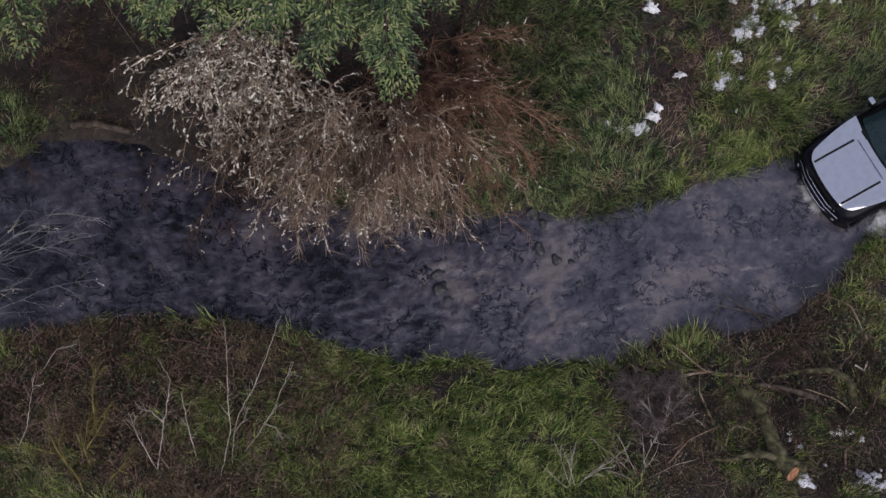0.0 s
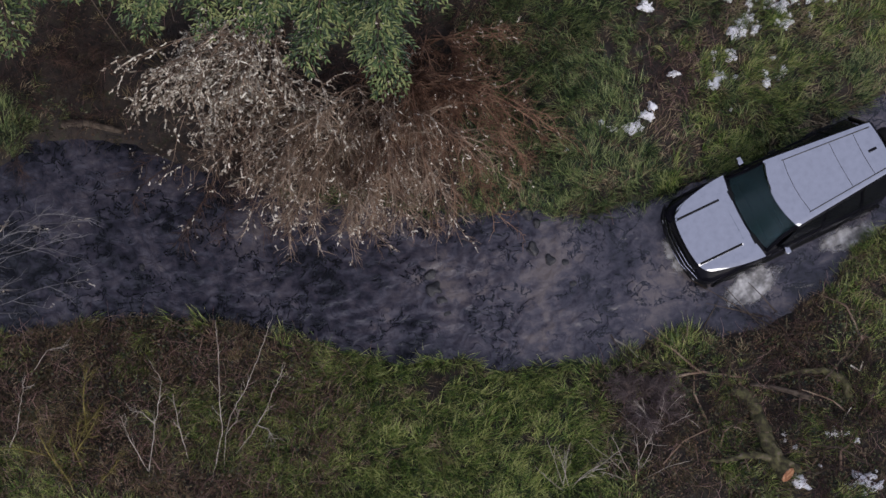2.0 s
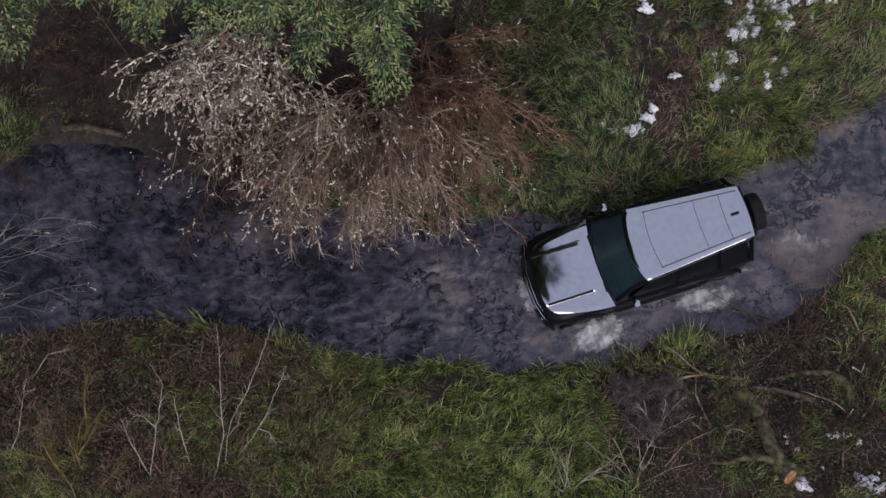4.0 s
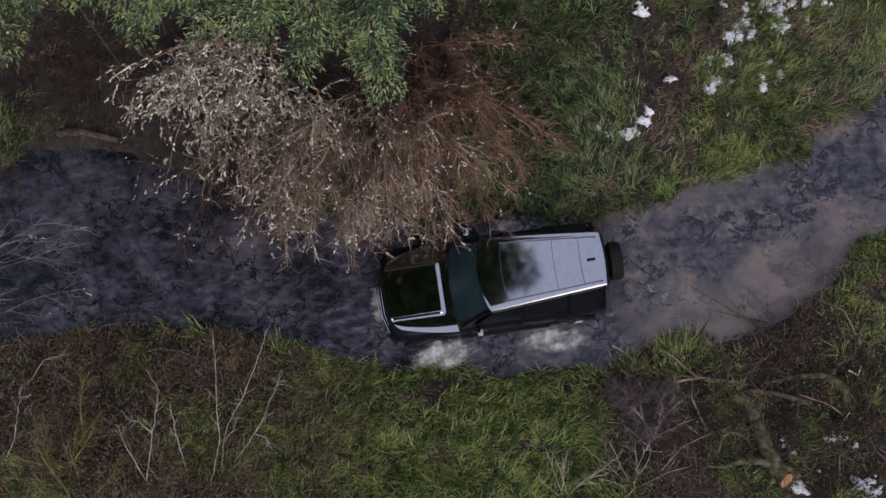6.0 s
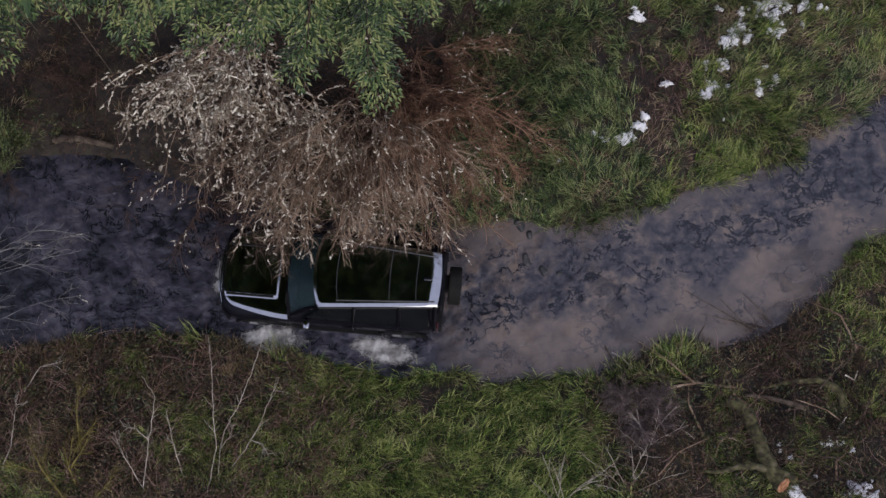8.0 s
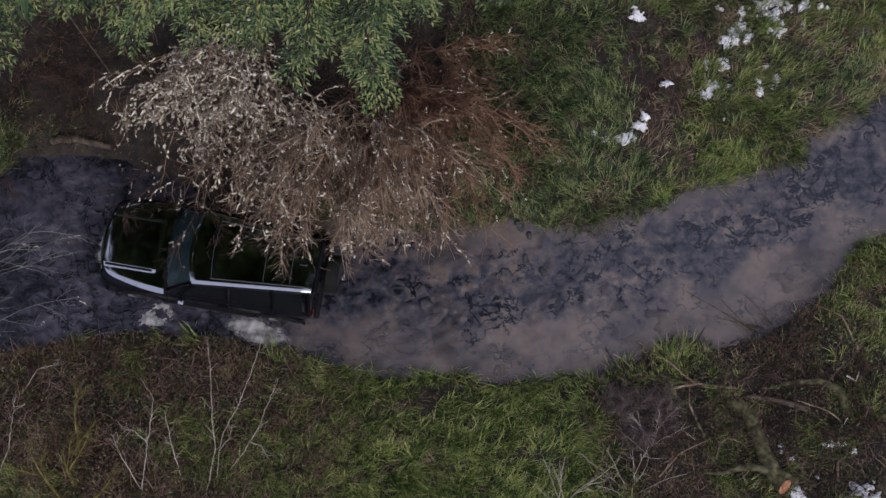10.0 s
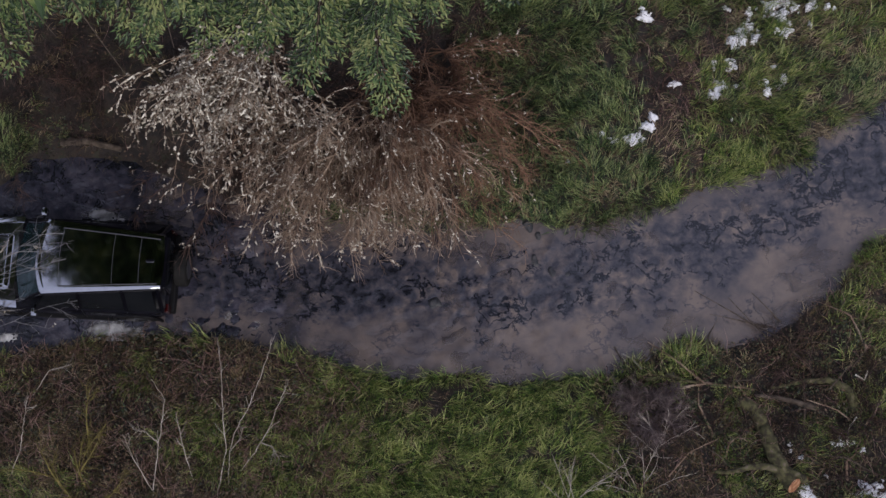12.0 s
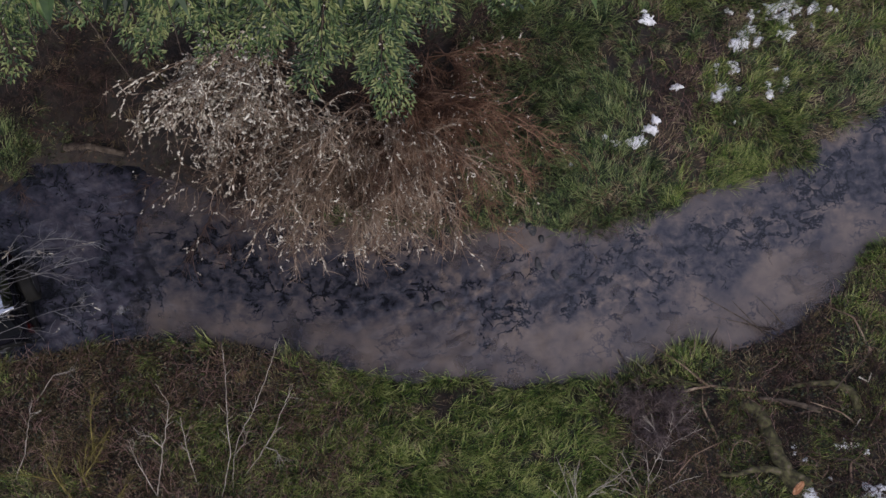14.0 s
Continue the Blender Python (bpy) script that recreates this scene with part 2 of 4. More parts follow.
def tubes(lines, sides=3):
    """Vertices and quads of tapered tubes. lines: (points as an n x 3 array, first radius, last radius)."""
    vs, fs, base = [], [], 0
    ang = np.arange(sides) * 2 * np.pi / sides
    for p, r0, r1 in lines:
        p = np.asarray(p, float)
        n = len(p)
        t = np.gradient(p, axis=0)
        t /= np.linalg.norm(t, axis=1, keepdims=True) + 1e-9
        ref = np.array([0.31, 0.17, 0.93]) if abs(t[0, 2]) < 0.85 else np.array([0.9, 0.3, 0.1])
        a = np.cross(t, ref)
        a /= np.linalg.norm(a, axis=1, keepdims=True) + 1e-9
        b = np.cross(t, a)
        r = np.linspace(r0, r1, n)[:, None, None]
        ring = p[:, None, :] + r * (np.cos(ang)[None, :, None] * a[:, None, :] + np.sin(ang)[None, :, None] * b[:, None, :])
        vs.append(ring.reshape(-1, 3))
        i = np.arange(n - 1)[:, None] * sides + np.arange(sides)[None, :]
        j = np.arange(n - 1)[:, None] * sides + (np.arange(sides)[None, :] + 1) % sides
        fs.append(np.stack([i, j, j + sides, i + sides], -1).reshape(-1, 4) + base)
        base += n * sides
    return np.concatenate(vs), np.concatenate(fs)


# ---- the ground and the flooded track ----
NORTH = [(-30, 2.2), (-14, 1.6), (-9.45, 1.65), (-9.11, 1.93), (-8.76, 2.28), (-8.16, 2.33), (-6.69, 2.26), (-5.83, 1.87), (-4.61, 1.46), (-3.39, 1.16),
         (-1.94, 0.96), (-0.25, 0.81), (1.20, 0.74), (1.93, 0.86), (2.65, 0.66), (3.50, 0.73), (4.12, 0.97), (5.09, 1.14), (5.84, 1.57), (6.83, 1.82),
         (7.96, 2.19), (8.23, 2.57), (8.75, 2.94), (9.75, 3.45), (13, 5.6), (30, 14)]
SOUTH = [(-30, -1.6), (-14, -2.3), (-9.25, -2.07), (-8.56, -1.89), (-7.50, -1.72), (-6.32, -1.56), (-5.13, -1.63), (-3.94, -1.82), (-2.88, -2.01), (-1.93, -2.26),
         (-0.75, -2.57), (-0.04, -2.48), (0.55, -2.40), (1.14, -2.65), (2.08, -2.59), (2.92, -2.49), (3.62, -2.61), (4.11, -2.26), (4.59, -2.02), (5.32, -1.80),
         (6.03, -1.92), (6.99, -1.69), (7.74, -1.22), (8.49, -0.74), (8.89, -0.14), (9.16, 0.23), (9.51, 0.35), (13, 2.4), (30, 10)]
NX, NY = np.array(NORTH).T
SX, SY = np.array(SOUTH).T


def outside(x, y):
    """How far a place lies beyond the water's edge, negative in the water."""
    return np.maximum(y - np.interp(x, NX, NY), np.interp(x, SX, SY) - y)


def height(x, y):
    x, y = np.asarray(x, float), np.asarray(y, float)
    d = outside(x, y) + 0.10 * (vnoise(x * 4 + 50, y * 4 + 50) - 0.5)
    wet = -0.42 * np.clip(-d / 0.55, 0, 1) ** 0.8
    dry = 0.22 * (1 - np.exp(-np.maximum(d, 0) / 0.3)) + 0.05 * np.clip(d, 0, 14)
    rough = (vnoise(x * 1.3 + 90, y * 1.3 + 90) - 0.5) * 0.22 + (vnoise(x * 5 + 20, y * 5 + 20) - 0.5) * 0.07
    return np.where(d < 0, wet, dry + rough * np.clip(d / 0.5, 0, 1))


def axis_steps(inner, step, outer):
    a = np.arange(-inner, inner + step / 2, step)
    g, tail = inner, []
    while g < outer:
        g *= 1.25
        tail.append(g)
    return np.concatenate([-np.array(tail[::-1]), a, np.array(tail)])


def sheet(xs, ys, zf):
    gx, gy = np.meshgrid(xs, ys, indexing="ij")
    v = np.stack([gx, gy, zf(gx, gy)], -1).reshape(-1, 3)
    nx, ny = len(xs), len(ys)
    i = (np.arange(nx - 1)[:, None] * ny + np.arange(ny - 1)[None, :])
    f = np.stack([i, i + ny, i + ny + 1, i + 1], -1).reshape(-1, 4)
    return v, f


def build_ground():
    v, f = sheet(axis_steps(12, 0.09, 900), axis_steps(8, 0.09, 900), height)
    tagged(new("ground", soup("ground", v, f, SOIL)), "dark wet soil banks with moss and leaf litter", "ground", kind="structure")


def wave(x, y):
    a = 0.020 * (vnoise(x * 2.2, y * 3.2) - 0.5) + 0.016 * (vnoise(x * 6 + 9, y * 8 + 9) - 0.5) + 0.006 * (vnoise(x * 17, y * 19) - 0.5)
    return a + 0.006 * np.sin(7 * x + 9 * vnoise(x, y) * 3)


def build_water():
    xs = np.arange(-22, 22, 0.06)
    k = 96
    w = np.linspace(0, 1, k)
    lo, hi = np.interp(xs, SX, SY) - 0.35, np.interp(xs, NX, NY) + 0.35
    gx = np.repeat(xs[:, None], k, 1)
    gy = lo[:, None] + (hi - lo)[:, None] * w[None, :]
    v = np.stack([gx, gy, wave(gx, gy)], -1).reshape(-1, 3)
    i = (np.arange(len(xs) - 1)[:, None] * k + np.arange(k - 1)[None, :])
    f = np.stack([i, i + k, i + k + 1, i + 1], -1).reshape(-1, 4)
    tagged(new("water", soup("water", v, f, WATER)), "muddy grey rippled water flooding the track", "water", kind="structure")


build_ground()
build_water()


# ---- grass and scrub ----
def blades(rng, x, y, length, width, lean, away=None):
    """Bent blades, three triangles each. away: the way they lean, or at random."""
    n = len(x)
    z = height(x, y)
    az = rng.uniform(0, 2 * np.pi, n) if away is None else away + rng.normal(0, 0.5, n)
    d = np.stack([np.cos(az), np.sin(az)], -1)
    s = np.stack([-d[:, 1], d[:, 0]], -1)
    le, wi, ln = length[:, None], width[:, None] / 2, lean[:, None]
    p0 = np.stack([x, y], -1)
    p1 = p0 + d * le * 0.5 * np.sin(ln * 0.7)
    p2 = p0 + d * le * (0.5 * np.sin(ln * 0.7) + 0.5 * np.sin(ln * 1.25))
    z0 = z - 0.02
    z1 = z + length * 0.5 * np.cos(lean * 0.7)
    z2 = z1 + length * 0.5 * np.cos(np.minimum(lean * 1.25, 1.75))
    v = np.stack([np.c_[p0 - s * wi, z0], np.c_[p0 + s * wi, z0], np.c_[p1 + s * wi * 0.8, z1], np.c_[p1 - s * wi * 0.8, z1], np.c_[p2, z2]], 1).reshape(-1, 3)
    b = np.arange(n)[:, None] * 5
    f = np.concatenate([b + np.array([[0, 1, 2]]), b + np.array([[0, 2, 3]]), b + np.array([[3, 2, 4]])])
    return v, f


def scatter(rng, n, weight, box=(-10.6, 10.8, -8.0, 7.2)):
    """Places where weight(x, y), from 0 to 1, lets something grow."""
    x, y = rng.uniform(box[0], box[1], n), rng.uniform(box[2], box[3], n)
    keep = rng.rand(n) < weight(x, y)
    return x[keep], y[keep]


def patch(x, y, cx, cy, rx, ry):
    return np.exp(-(((x - cx) / rx) ** 2 + ((y - cy) / ry) ** 2))


def dry_land(x, y, edge=-0.07):
    return (outside(x, y) > edge).astype(float)


def green_weight(x, y):
    north = (y > 0) * np.clip((x - 0.2) / 0.8, 0, 1) * (1 - 0.97 * patch(x, y, 5.15, 3.3, 0.8, 1.5)) * (1 - 0.6 * patch(x, y, 6.0, 4.6, 1.1, 0.9)) * (1 - 0.55 * np.clip((x - 6.8) / 1.5, 0, 1) * (y > 3.2))
    south = (y < 0) * np.clip((x + 3.4) / 1.2, 0, 1) * np.clip((4.0 - x) / 0.8, 0, 1)
    east = 1.5 * patch(x, y, 9.5, -0.5, 1.0, 1.2) + 0.5 * patch(x, y, 5.0, -2.3, 0.7, 0.4) + 0.45 * (x > 3.5) * (y < -1) * (vnoise(x * 1.3 + 40, y * 1.3) > 0.60)
    west = patch(x, y, -9.6, 2.6, 1.0, 0.6) + 0.75 * (x < -3) * (y < 0) * (vnoise(x * 0.8 + 17, y * 0.8 + 5) > 0.38)
    holes = np.clip((vnoise(x * 1.1 + 31, y * 1.1 + 8) - 0.16) * 5, 0.2, 1)
    return np.clip((north + south + east + west) * holes + 0.8 * (np.abs(outside(x, y)) < 0.14) * (x > -3.5) * (x < 4.2), 0, 1) * dry_land(x, y)


def scrub_weight(x, y):
    return np.clip((y < 0) * (np.clip((-1.9 - x) / 1.0, 0, 1) + 0.35 * (x > 3.2)) + (y > 0) * np.clip((-5.6 - x), 0, 1) * 0.12 + 0.9 * patch(x, y, -2.2, -3.8, 0.8, 0.8)
                   + 0.3 * (y > 0) * (x > 0.5) * (vnoise(x * 0.9 + 3, y * 0.9) > 0.62), 0, 1) * dry_land(x, y)


def tufts(rng, count, weight, per, spread, length, lean):
    """Clumps whose blades lie over together, the way turning slowly from place to place."""
    cx, cy = scatter(rng, count, weight)
    x, y = np.repeat(cx, per), np.repeat(cy, per)
    size = np.repeat(rng.uniform(0.55, 1.35, len(cx)), per)
    az = rng.uniform(0, 2 * np.pi, len(x))
    r = spread * np.sqrt(rng.rand(len(x))) * size
    x, y = x + r * np.cos(az), y + r * np.sin(az)
    le = rng.uniform(0.55, 1.2, len(x)) * length * size
    lie = 9.0 * vnoise(cx * 0.5 + 7, cy * 0.5 + 3) + rng.normal(0, 0.75, len(cx))
    bias = np.repeat(lie, per)
    away = np.arctan2(0.7 * np.sin(az) + 1.3 * np.sin(bias), 0.7 * np.cos(az) + 1.3 * np.cos(bias))
    return blades(rng, x, y, le, rng.uniform(0.006, 0.018, len(x)), rng.uniform(lean[0], lean[1], len(x)), away)


def sunny(x, y):
    """Where yellower grass takes over on the north bank."""
    return ((y > 0.4) & (x > 4.9) & (vnoise(x * 0.8 + 77, y * 0.8 + 5) > 0.30)).astype(float)


def build_grass():
    rng = np.random.RandomState(11)
    v, f = tufts(rng, 14500, lambda x, y: green_weight(x, y) * (y > 0.4) * (1 - 0.65 * sunny(x, y)), 30, 0.12, 0.36, (0.3, 1.2))
    tagged(new("deep_green_grass", soup("deep_green_grass", v, f, DEEP)), "deep green wet grass tufts on the north bank", "grass", kind="stuff")
    v, f = tufts(rng, 16800, lambda x, y: np.where((y <= 0.4) | (x >= 8.8) & (y < 1.0), 1.0, 0.75 * sunny(x, y)) * green_weight(x, y), 30, 0.12, 0.36, (0.25, 1.15))
    tagged(new("bright_green_grass", soup("bright_green_grass", v, f, GRASS)), "lush yellow-green grass tufts on the south bank", "grass", kind="stuff")
    v, f = tufts(rng, 8100, lambda x, y: np.clip(0.24 * green_weight(x, y) * (1 + (y < 0)) + 0.40 * scrub_weight(x, y) + 0.9 * (x > 6.6) * (y > 2.6) * dry_land(x, y) + (0.25 + 0.3 * (x > 4.9)) * (x > 0.6) * (y > 0.5) * dry_land(x, y), 0, 1), 18, 0.14, 0.26, (0.7, 1.5))
    tagged(new("dead_grass", soup("dead_grass", v, f, DRY)), "flattened brown dead grass on the banks", "grass", kind="stuff")
    v, f = tufts(rng, 9300, scrub_weight, 22, 0.14, 0.24, (0.4, 1.35))
    tagged(new("olive_undergrowth", soup("olive_undergrowth", v, f, OLIVE)), "low olive and brown undergrowth on the banks", "undergrowth", kind="stuff")


def stems(rng, x, y, length, up, seg=5, wander=0.3):
    """Thin arching stems as lines."""
    out = []
    z = height(x, y)
    for i in range(len(x)):
        az = rng.uniform(0, 2 * np.pi)
        el = rng.uniform(*up)
        p = np.array([x[i], y[i], z[i] - 0.03])
        pts = [p]
        le = length * rng.uniform(0.5, 1.3) / seg
        for k in range(seg):
            p = p + le * np.array([np.cos(az) * np.cos(el), np.sin(az) * np.cos(el), np.sin(el)])
            pts.append(p)
            az += rng.normal(0, wander)
            el -= rng.uniform(0.1, 0.45)
        out.append((np.array(pts), rng.uniform(0.004, 0.009), 0.0025))
    return out


def build_brambles():
    rng = np.random.RandomState(23)
    x, y = scatter(rng, 46000, lambda x, y: np.clip(0.62 * scrub_weight(x, y) + 0.55 * patch(x, y, 5.2, 3.4, 0.7, 1.2) + 0.35 * patch(x, y, 6.0, 4.8, 0.8, 0.8)
                                                    + 0.9 * patch(x, y, -2.1, -3.8, 0.6, 0.9) + 0.4 * patch(x, y, 4.2, -3.0, 0.7, 0.6), 0, 1) * dry_land(x, y, 0.1))
    v, f = tubes(stems(rng, x, y, 0.62, (0.85, 1.5), 5, 0.35))
    tagged(new("bramble_scrub", soup("bramble_scrub", v, f, BRAMBLE)), "tangled leafless red-brown bramble stems", "bramble", kind="stuff")


def build_litter():
    """Curled dead leaves and bits on the ground."""
    rng = np.random.RandomState(29)
    x, y = scatter(rng, 81000, lambda x, y: dry_land(x, y, 0.03) * np.clip(0.25 + 0.6 * scrub_weight(x, y) + 0.8 * (y > 1.5) * (x < 1.2) * (x > -5) + 0.5 * patch(x, y, 5.2, 3.3, 0.9, 1.6), 0, 1))
    n = len(x)
    a, r = rng.uniform(0, 2 * np.pi, n), rng.uniform(0.015, 0.045, n)
    z = height(x, y) + rng.uniform(0.005, 0.05, n)
    c, s = np.cos(a) * r, np.sin(a) * r
    tilt = rng.uniform(-0.5, 0.5, (n, 2)) * r[:, None]
    v = np.stack([np.c_[x - c, y - s, z - tilt[:, 0]], np.c_[x + s * 0.5, y - c * 0.5, z + tilt[:, 1]], np.c_[x + c, y + s, z + tilt[:, 0]], np.c_[x - s * 0.5, y + c * 0.5, z + 0.3 * r]], 1).reshape(-1, 3)
    f = np.arange(n)[:, None] * 4 + np.array([[0, 1, 2, 3]])
    x, y = scatter(rng, 127000, lambda x, y: np.clip(scrub_weight(x, y) + 0.5 * (x > 3.6) * (vnoise(x * 1.5 + 9, y * 1.5) > 0.4) * dry_land(x, y), 0, 1) * (y < 0))
    n = len(x)
    a, r = rng.uniform(0, 2 * np.pi, n), rng.uniform(0.012, 0.035, n)
    z = height(x, y) + rng.uniform(0.04, 0.30, n)
    c, s = np.cos(a) * r, np.sin(a) * r
    tilt = rng.uniform(-0.7, 0.7, (n, 2)) * r[:, None]
    u = np.stack([np.c_[x - c, y - s, z - tilt[:, 0]], np.c_[x + s * 0.55, y - c * 0.55, z + tilt[:, 1]], np.c_[x + c, y + s, z + tilt[:, 0]], np.c_[x - s * 0.55, y + c * 0.55, z - tilt[:, 1]]], 1).reshape(-1, 3)
    g = np.arange(n)[:, None] * 4 + np.array([[0, 1, 2, 3]])
    cx, cy = scatter(rng, 6000, lambda x, y: dry_land(x, y, 0.06) * (0.9 * (x > 3.7) * (y < -1.4) * (vnoise(x * 1.2 + 61, y * 1.2 + 13) > 0.42) + 0.22 * (x < -2.2) * (y < 0) + 0.5 * (x < -7.6) * (y > 1.8) * (y < 3.2)))
    x, y = np.repeat(cx, 22) + rng.normal(0, 0.09, len(cx) * 22), np.repeat(cy, 22) + rng.normal(0, 0.09, len(cx) * 22)
    n = len(x)
    a, r = rng.uniform(0, 2 * np.pi, n), rng.uniform(0.012, 0.042, n)
    z = height(x, y) + np.repeat(rng.uniform(0.05, 0.28, len(cx)), 22) * rng.uniform(0.4, 1.1, n)
    c, s = np.cos(a) * r, np.sin(a) * r
    tilt = rng.uniform(-0.8, 0.8, (n, 2)) * r[:, None]
    d = np.stack([np.c_[x - c, y - s, z - tilt[:, 0]], np.c_[x + s * 0.45, y - c * 0.45, z + tilt[:, 1]], np.c_[x + c, y + s, z + tilt[:, 0]], np.c_[x - s * 0.45, y + c * 0.45, z - tilt[:, 1]]], 1).reshape(-1, 3)
    tagged(new("leafy_undergrowth", soup("leafy_undergrowth", d, np.arange(n)[:, None] * 4 + np.array([[0, 1, 2, 3]]), IVY, False)), "dark green leafy undergrowth clumps on the bank", "undergrowth", kind="stuff")
    tagged(new("bramble_leaves", soup("bramble_leaves", u, g, LEAF, False)), "small olive and rust bramble leaves", "leaves", kind="stuff")
    tagged(new("leaf_litter", soup("leaf_litter", v, f, LITTER, False)), "wet brown fallen leaves on the ground", "leaves", kind="stuff")


build_grass()
build_brambles()
build_litter()


# ---- conifers ----
def leaflets(rng, base, way, side, length, width):
    """Flat diamond sprays. All arrays n x 3; length and width n."""
    tip = base + way * length[:, None]
    mid = base + way * (length * 0.45)[:, None]
    mid[:, 2] += 0.12 * length
    v = np.stack([base, mid + side * width[:, None], tip, mid - side * width[:, None]], 1).reshape(-1, 3)
    f = np.arange(len(base))[:, None] * 4 + np.array([[0, 1, 2, 3]])
    return v, f


def bough(rng, root, az, length, droop, step, leaf):
    """The spine of a bough, and the diamonds of its sprays."""
    n = max(8, int(length / step))
    s = np.linspace(0, 1, n)
    bend = rng.normal(0, 0.25)
    a = az + bend * s
    pts = np.zeros((n, 3))
    pts[:, 0] = root[0] + np.cumsum(np.cos(a)) * length / n
    pts[:, 1] = root[1] + np.cumsum(np.sin(a)) * length / n
    pts[:, 2] = root[2] + length * (0.18 * s - droop * s * s)
    bs, ws, ss = [], [], []
    for sg in (-1, 1):
        for i in range(int(n * 0.12), n):
            bl = length * 0.30 * (1.05 - s[i]) ** 0.6 * rng.uniform(0.6, 1.15) * min(1.0, 0.4 + s[i] * 2)
            b_az = a[i] + sg * rng.uniform(0.6, 1.0)
            m = max(2, int(bl / (leaf * 0.5)))
            u = np.linspace(0.1, 1, m)
            p = np.stack([pts[i, 0] + np.cos(b_az) * bl * u, pts[i, 1] + np.sin(b_az) * bl * u, pts[i, 2] - 0.55 * bl * u * u], -1)
            for q in (-1, 1):
                la = b_az + q * rng.uniform(0.3, 0.8, m)
                bs.append(p)
                ws.append(np.stack([np.cos(la), np.sin(la), rng.uniform(-0.5, 0.05, m)], -1))
                ss.append(np.stack([-np.sin(la), np.cos(la), rng.uniform(-0.4, 0.4, m)], -1))
    return pts, np.concatenate(bs), np.concatenate(ws), np.concatenate(ss)


def conifer(seed, x, y, tall, lean, reach, low=2.6, spread=0.5, fine=True):
    """A fir that leans over the water, boughs coarser with height. reach: its boughs' length by height."""
    rng = np.random.RandomState(seed)
    z0 = float(height(x, y)) - 0.1
    zs = np.linspace(0, tall, 14)
    ly = -lean * np.clip(zs - 7, 0, None)
    trunk = np.stack([x + 0.1 * np.sin(zs * 0.6 + seed), y + ly, z0 + zs], -1)
    tree = tagged(new("fir_tree"), "tall leaning fir with drooping green boughs", "tree", "firs along the north bank")
    v, f = tubes([(trunk, 0.26, 0.04)], 10)
    part_mesh("trunk", soup("trunk", v, f, BARK), tree, "rough dark bark")
    lines, vs, fs, base, spots = [], [], [], 0, []
    z = low
    while z < tall - 0.5:
        coarse = z > 8.2 or not fine
        le = float(np.interp(z, reach[0], reach[1])) * rng.uniform(0.8, 1.1)
        az = rng.uniform(0, 2 * np.pi) if coarse else -np.pi / 2 + rng.normal(0, spread)
        root = np.array([np.interp(z, zs, trunk[:, 0]), np.interp(z, zs, trunk[:, 1]), z0 + z])
        p, b, w, s = bough(rng, root, az, le, rng.uniform(0.28, 0.42), 0.26 if coarse else 0.11, 0.55 if coarse else 0.12)
        lines.append((p[::2], 0.012 + 0.006 * le, 0.004))
        if coarse:
            keep = b[:, 1] > 6.2 - 0.396 * b[:, 2]
            b, w, s = b[keep], w[keep], s[keep]
        k = len(b)
        q = 0.46 if coarse else 0.125
        lv, lf = leaflets(rng, b, w, s, rng.uniform(0.7, 1.3, k) * q, rng.uniform(0.13, 0.24, k) * q * (1.0 if coarse else 0.9))
        vs.append(lv)
        fs.append(lf + base)
        base += len(lv)
        if not coarse:
            spots.append(p[len(p) // 4:])
        z += rng.uniform(0.14, 0.26) if not coarse else rng.uniform(0.08, 0.14)
    v, f = tubes(lines, 4)
    part_mesh("branch_mass", soup("branches", v, f, BARK), tree, "thin drooping branches", "stuff")
    part_mesh("needle_mass", soup("needles", np.concatenate(vs), np.concatenate(fs), NEEDLE, False), tree, "green needle sprays", "stuff")
    if not spots:
        return
    sp = np.concatenate(spots)
    sp = sp[rng.rand(len(sp)) < 0.6]
    v, f = lumps(rng, sp + np.array([0, 0, 0.05]) + rng.normal(0, 0.05, sp.shape), 0.010, 0.028)
    part_mesh("lichen", soup("lichen", v, f, LICHEN, False), tree, "pale lichen tufts", "stuff")


OCT = np.array([(1, 0, 0), (-1, 0, 0), (0, 1, 0), (0, -1, 0), (0, 0, 1), (0, 0, -1)], float)
OCTF = np.array([(0, 2, 4), (2, 1, 4), (1, 3, 4), (3, 0, 4), (2, 0, 5), (1, 2, 5), (3, 1, 5), (0, 3, 5)])


def lumps(rng, places, small, large):
    n = len(places)
    r = rng.uniform(small, large, n) * rng.choice([0.6, 1.0, 1.0, 1.5], n)
    v = places[:, None, :] + OCT[None] * (r[:, None, None] * rng.uniform(0.5, 1.5, (n, 6, 1)))
    f = np.arange(n)[:, None, None] * 6 + OCTF[None]
    return v.reshape(-1, 3), f.reshape(-1, 3)


def reach_by(near, far):
    return [0, 4, 7.5, 9, 12, 18, 27], [near, near, near, near * 0.85, far, far, 0.8]


for seed, x, y, tall, lean, near, far in ((1, -1.5, 6.6, 27, 0.17, 4.2, 4.9), (2, -4.2, 6.7, 26, 0.45, 3.7, 4.0), (3, -6.5, 6.8, 27, 0.36, 3.5, 5.2), (4, -9.1, 6.9, 22, 0.18, 3.7, 2.9),
                                          (5, -18.0, 6.6, 27, 0.12, 4.0, 3.4), (6, -0.5, 7.1, 9.4, 0.0, 3.2, 2.6)):
    conifer(seed, x, y, tall, lean, reach_by(near, far), 4.4, 0.55, x > -12)


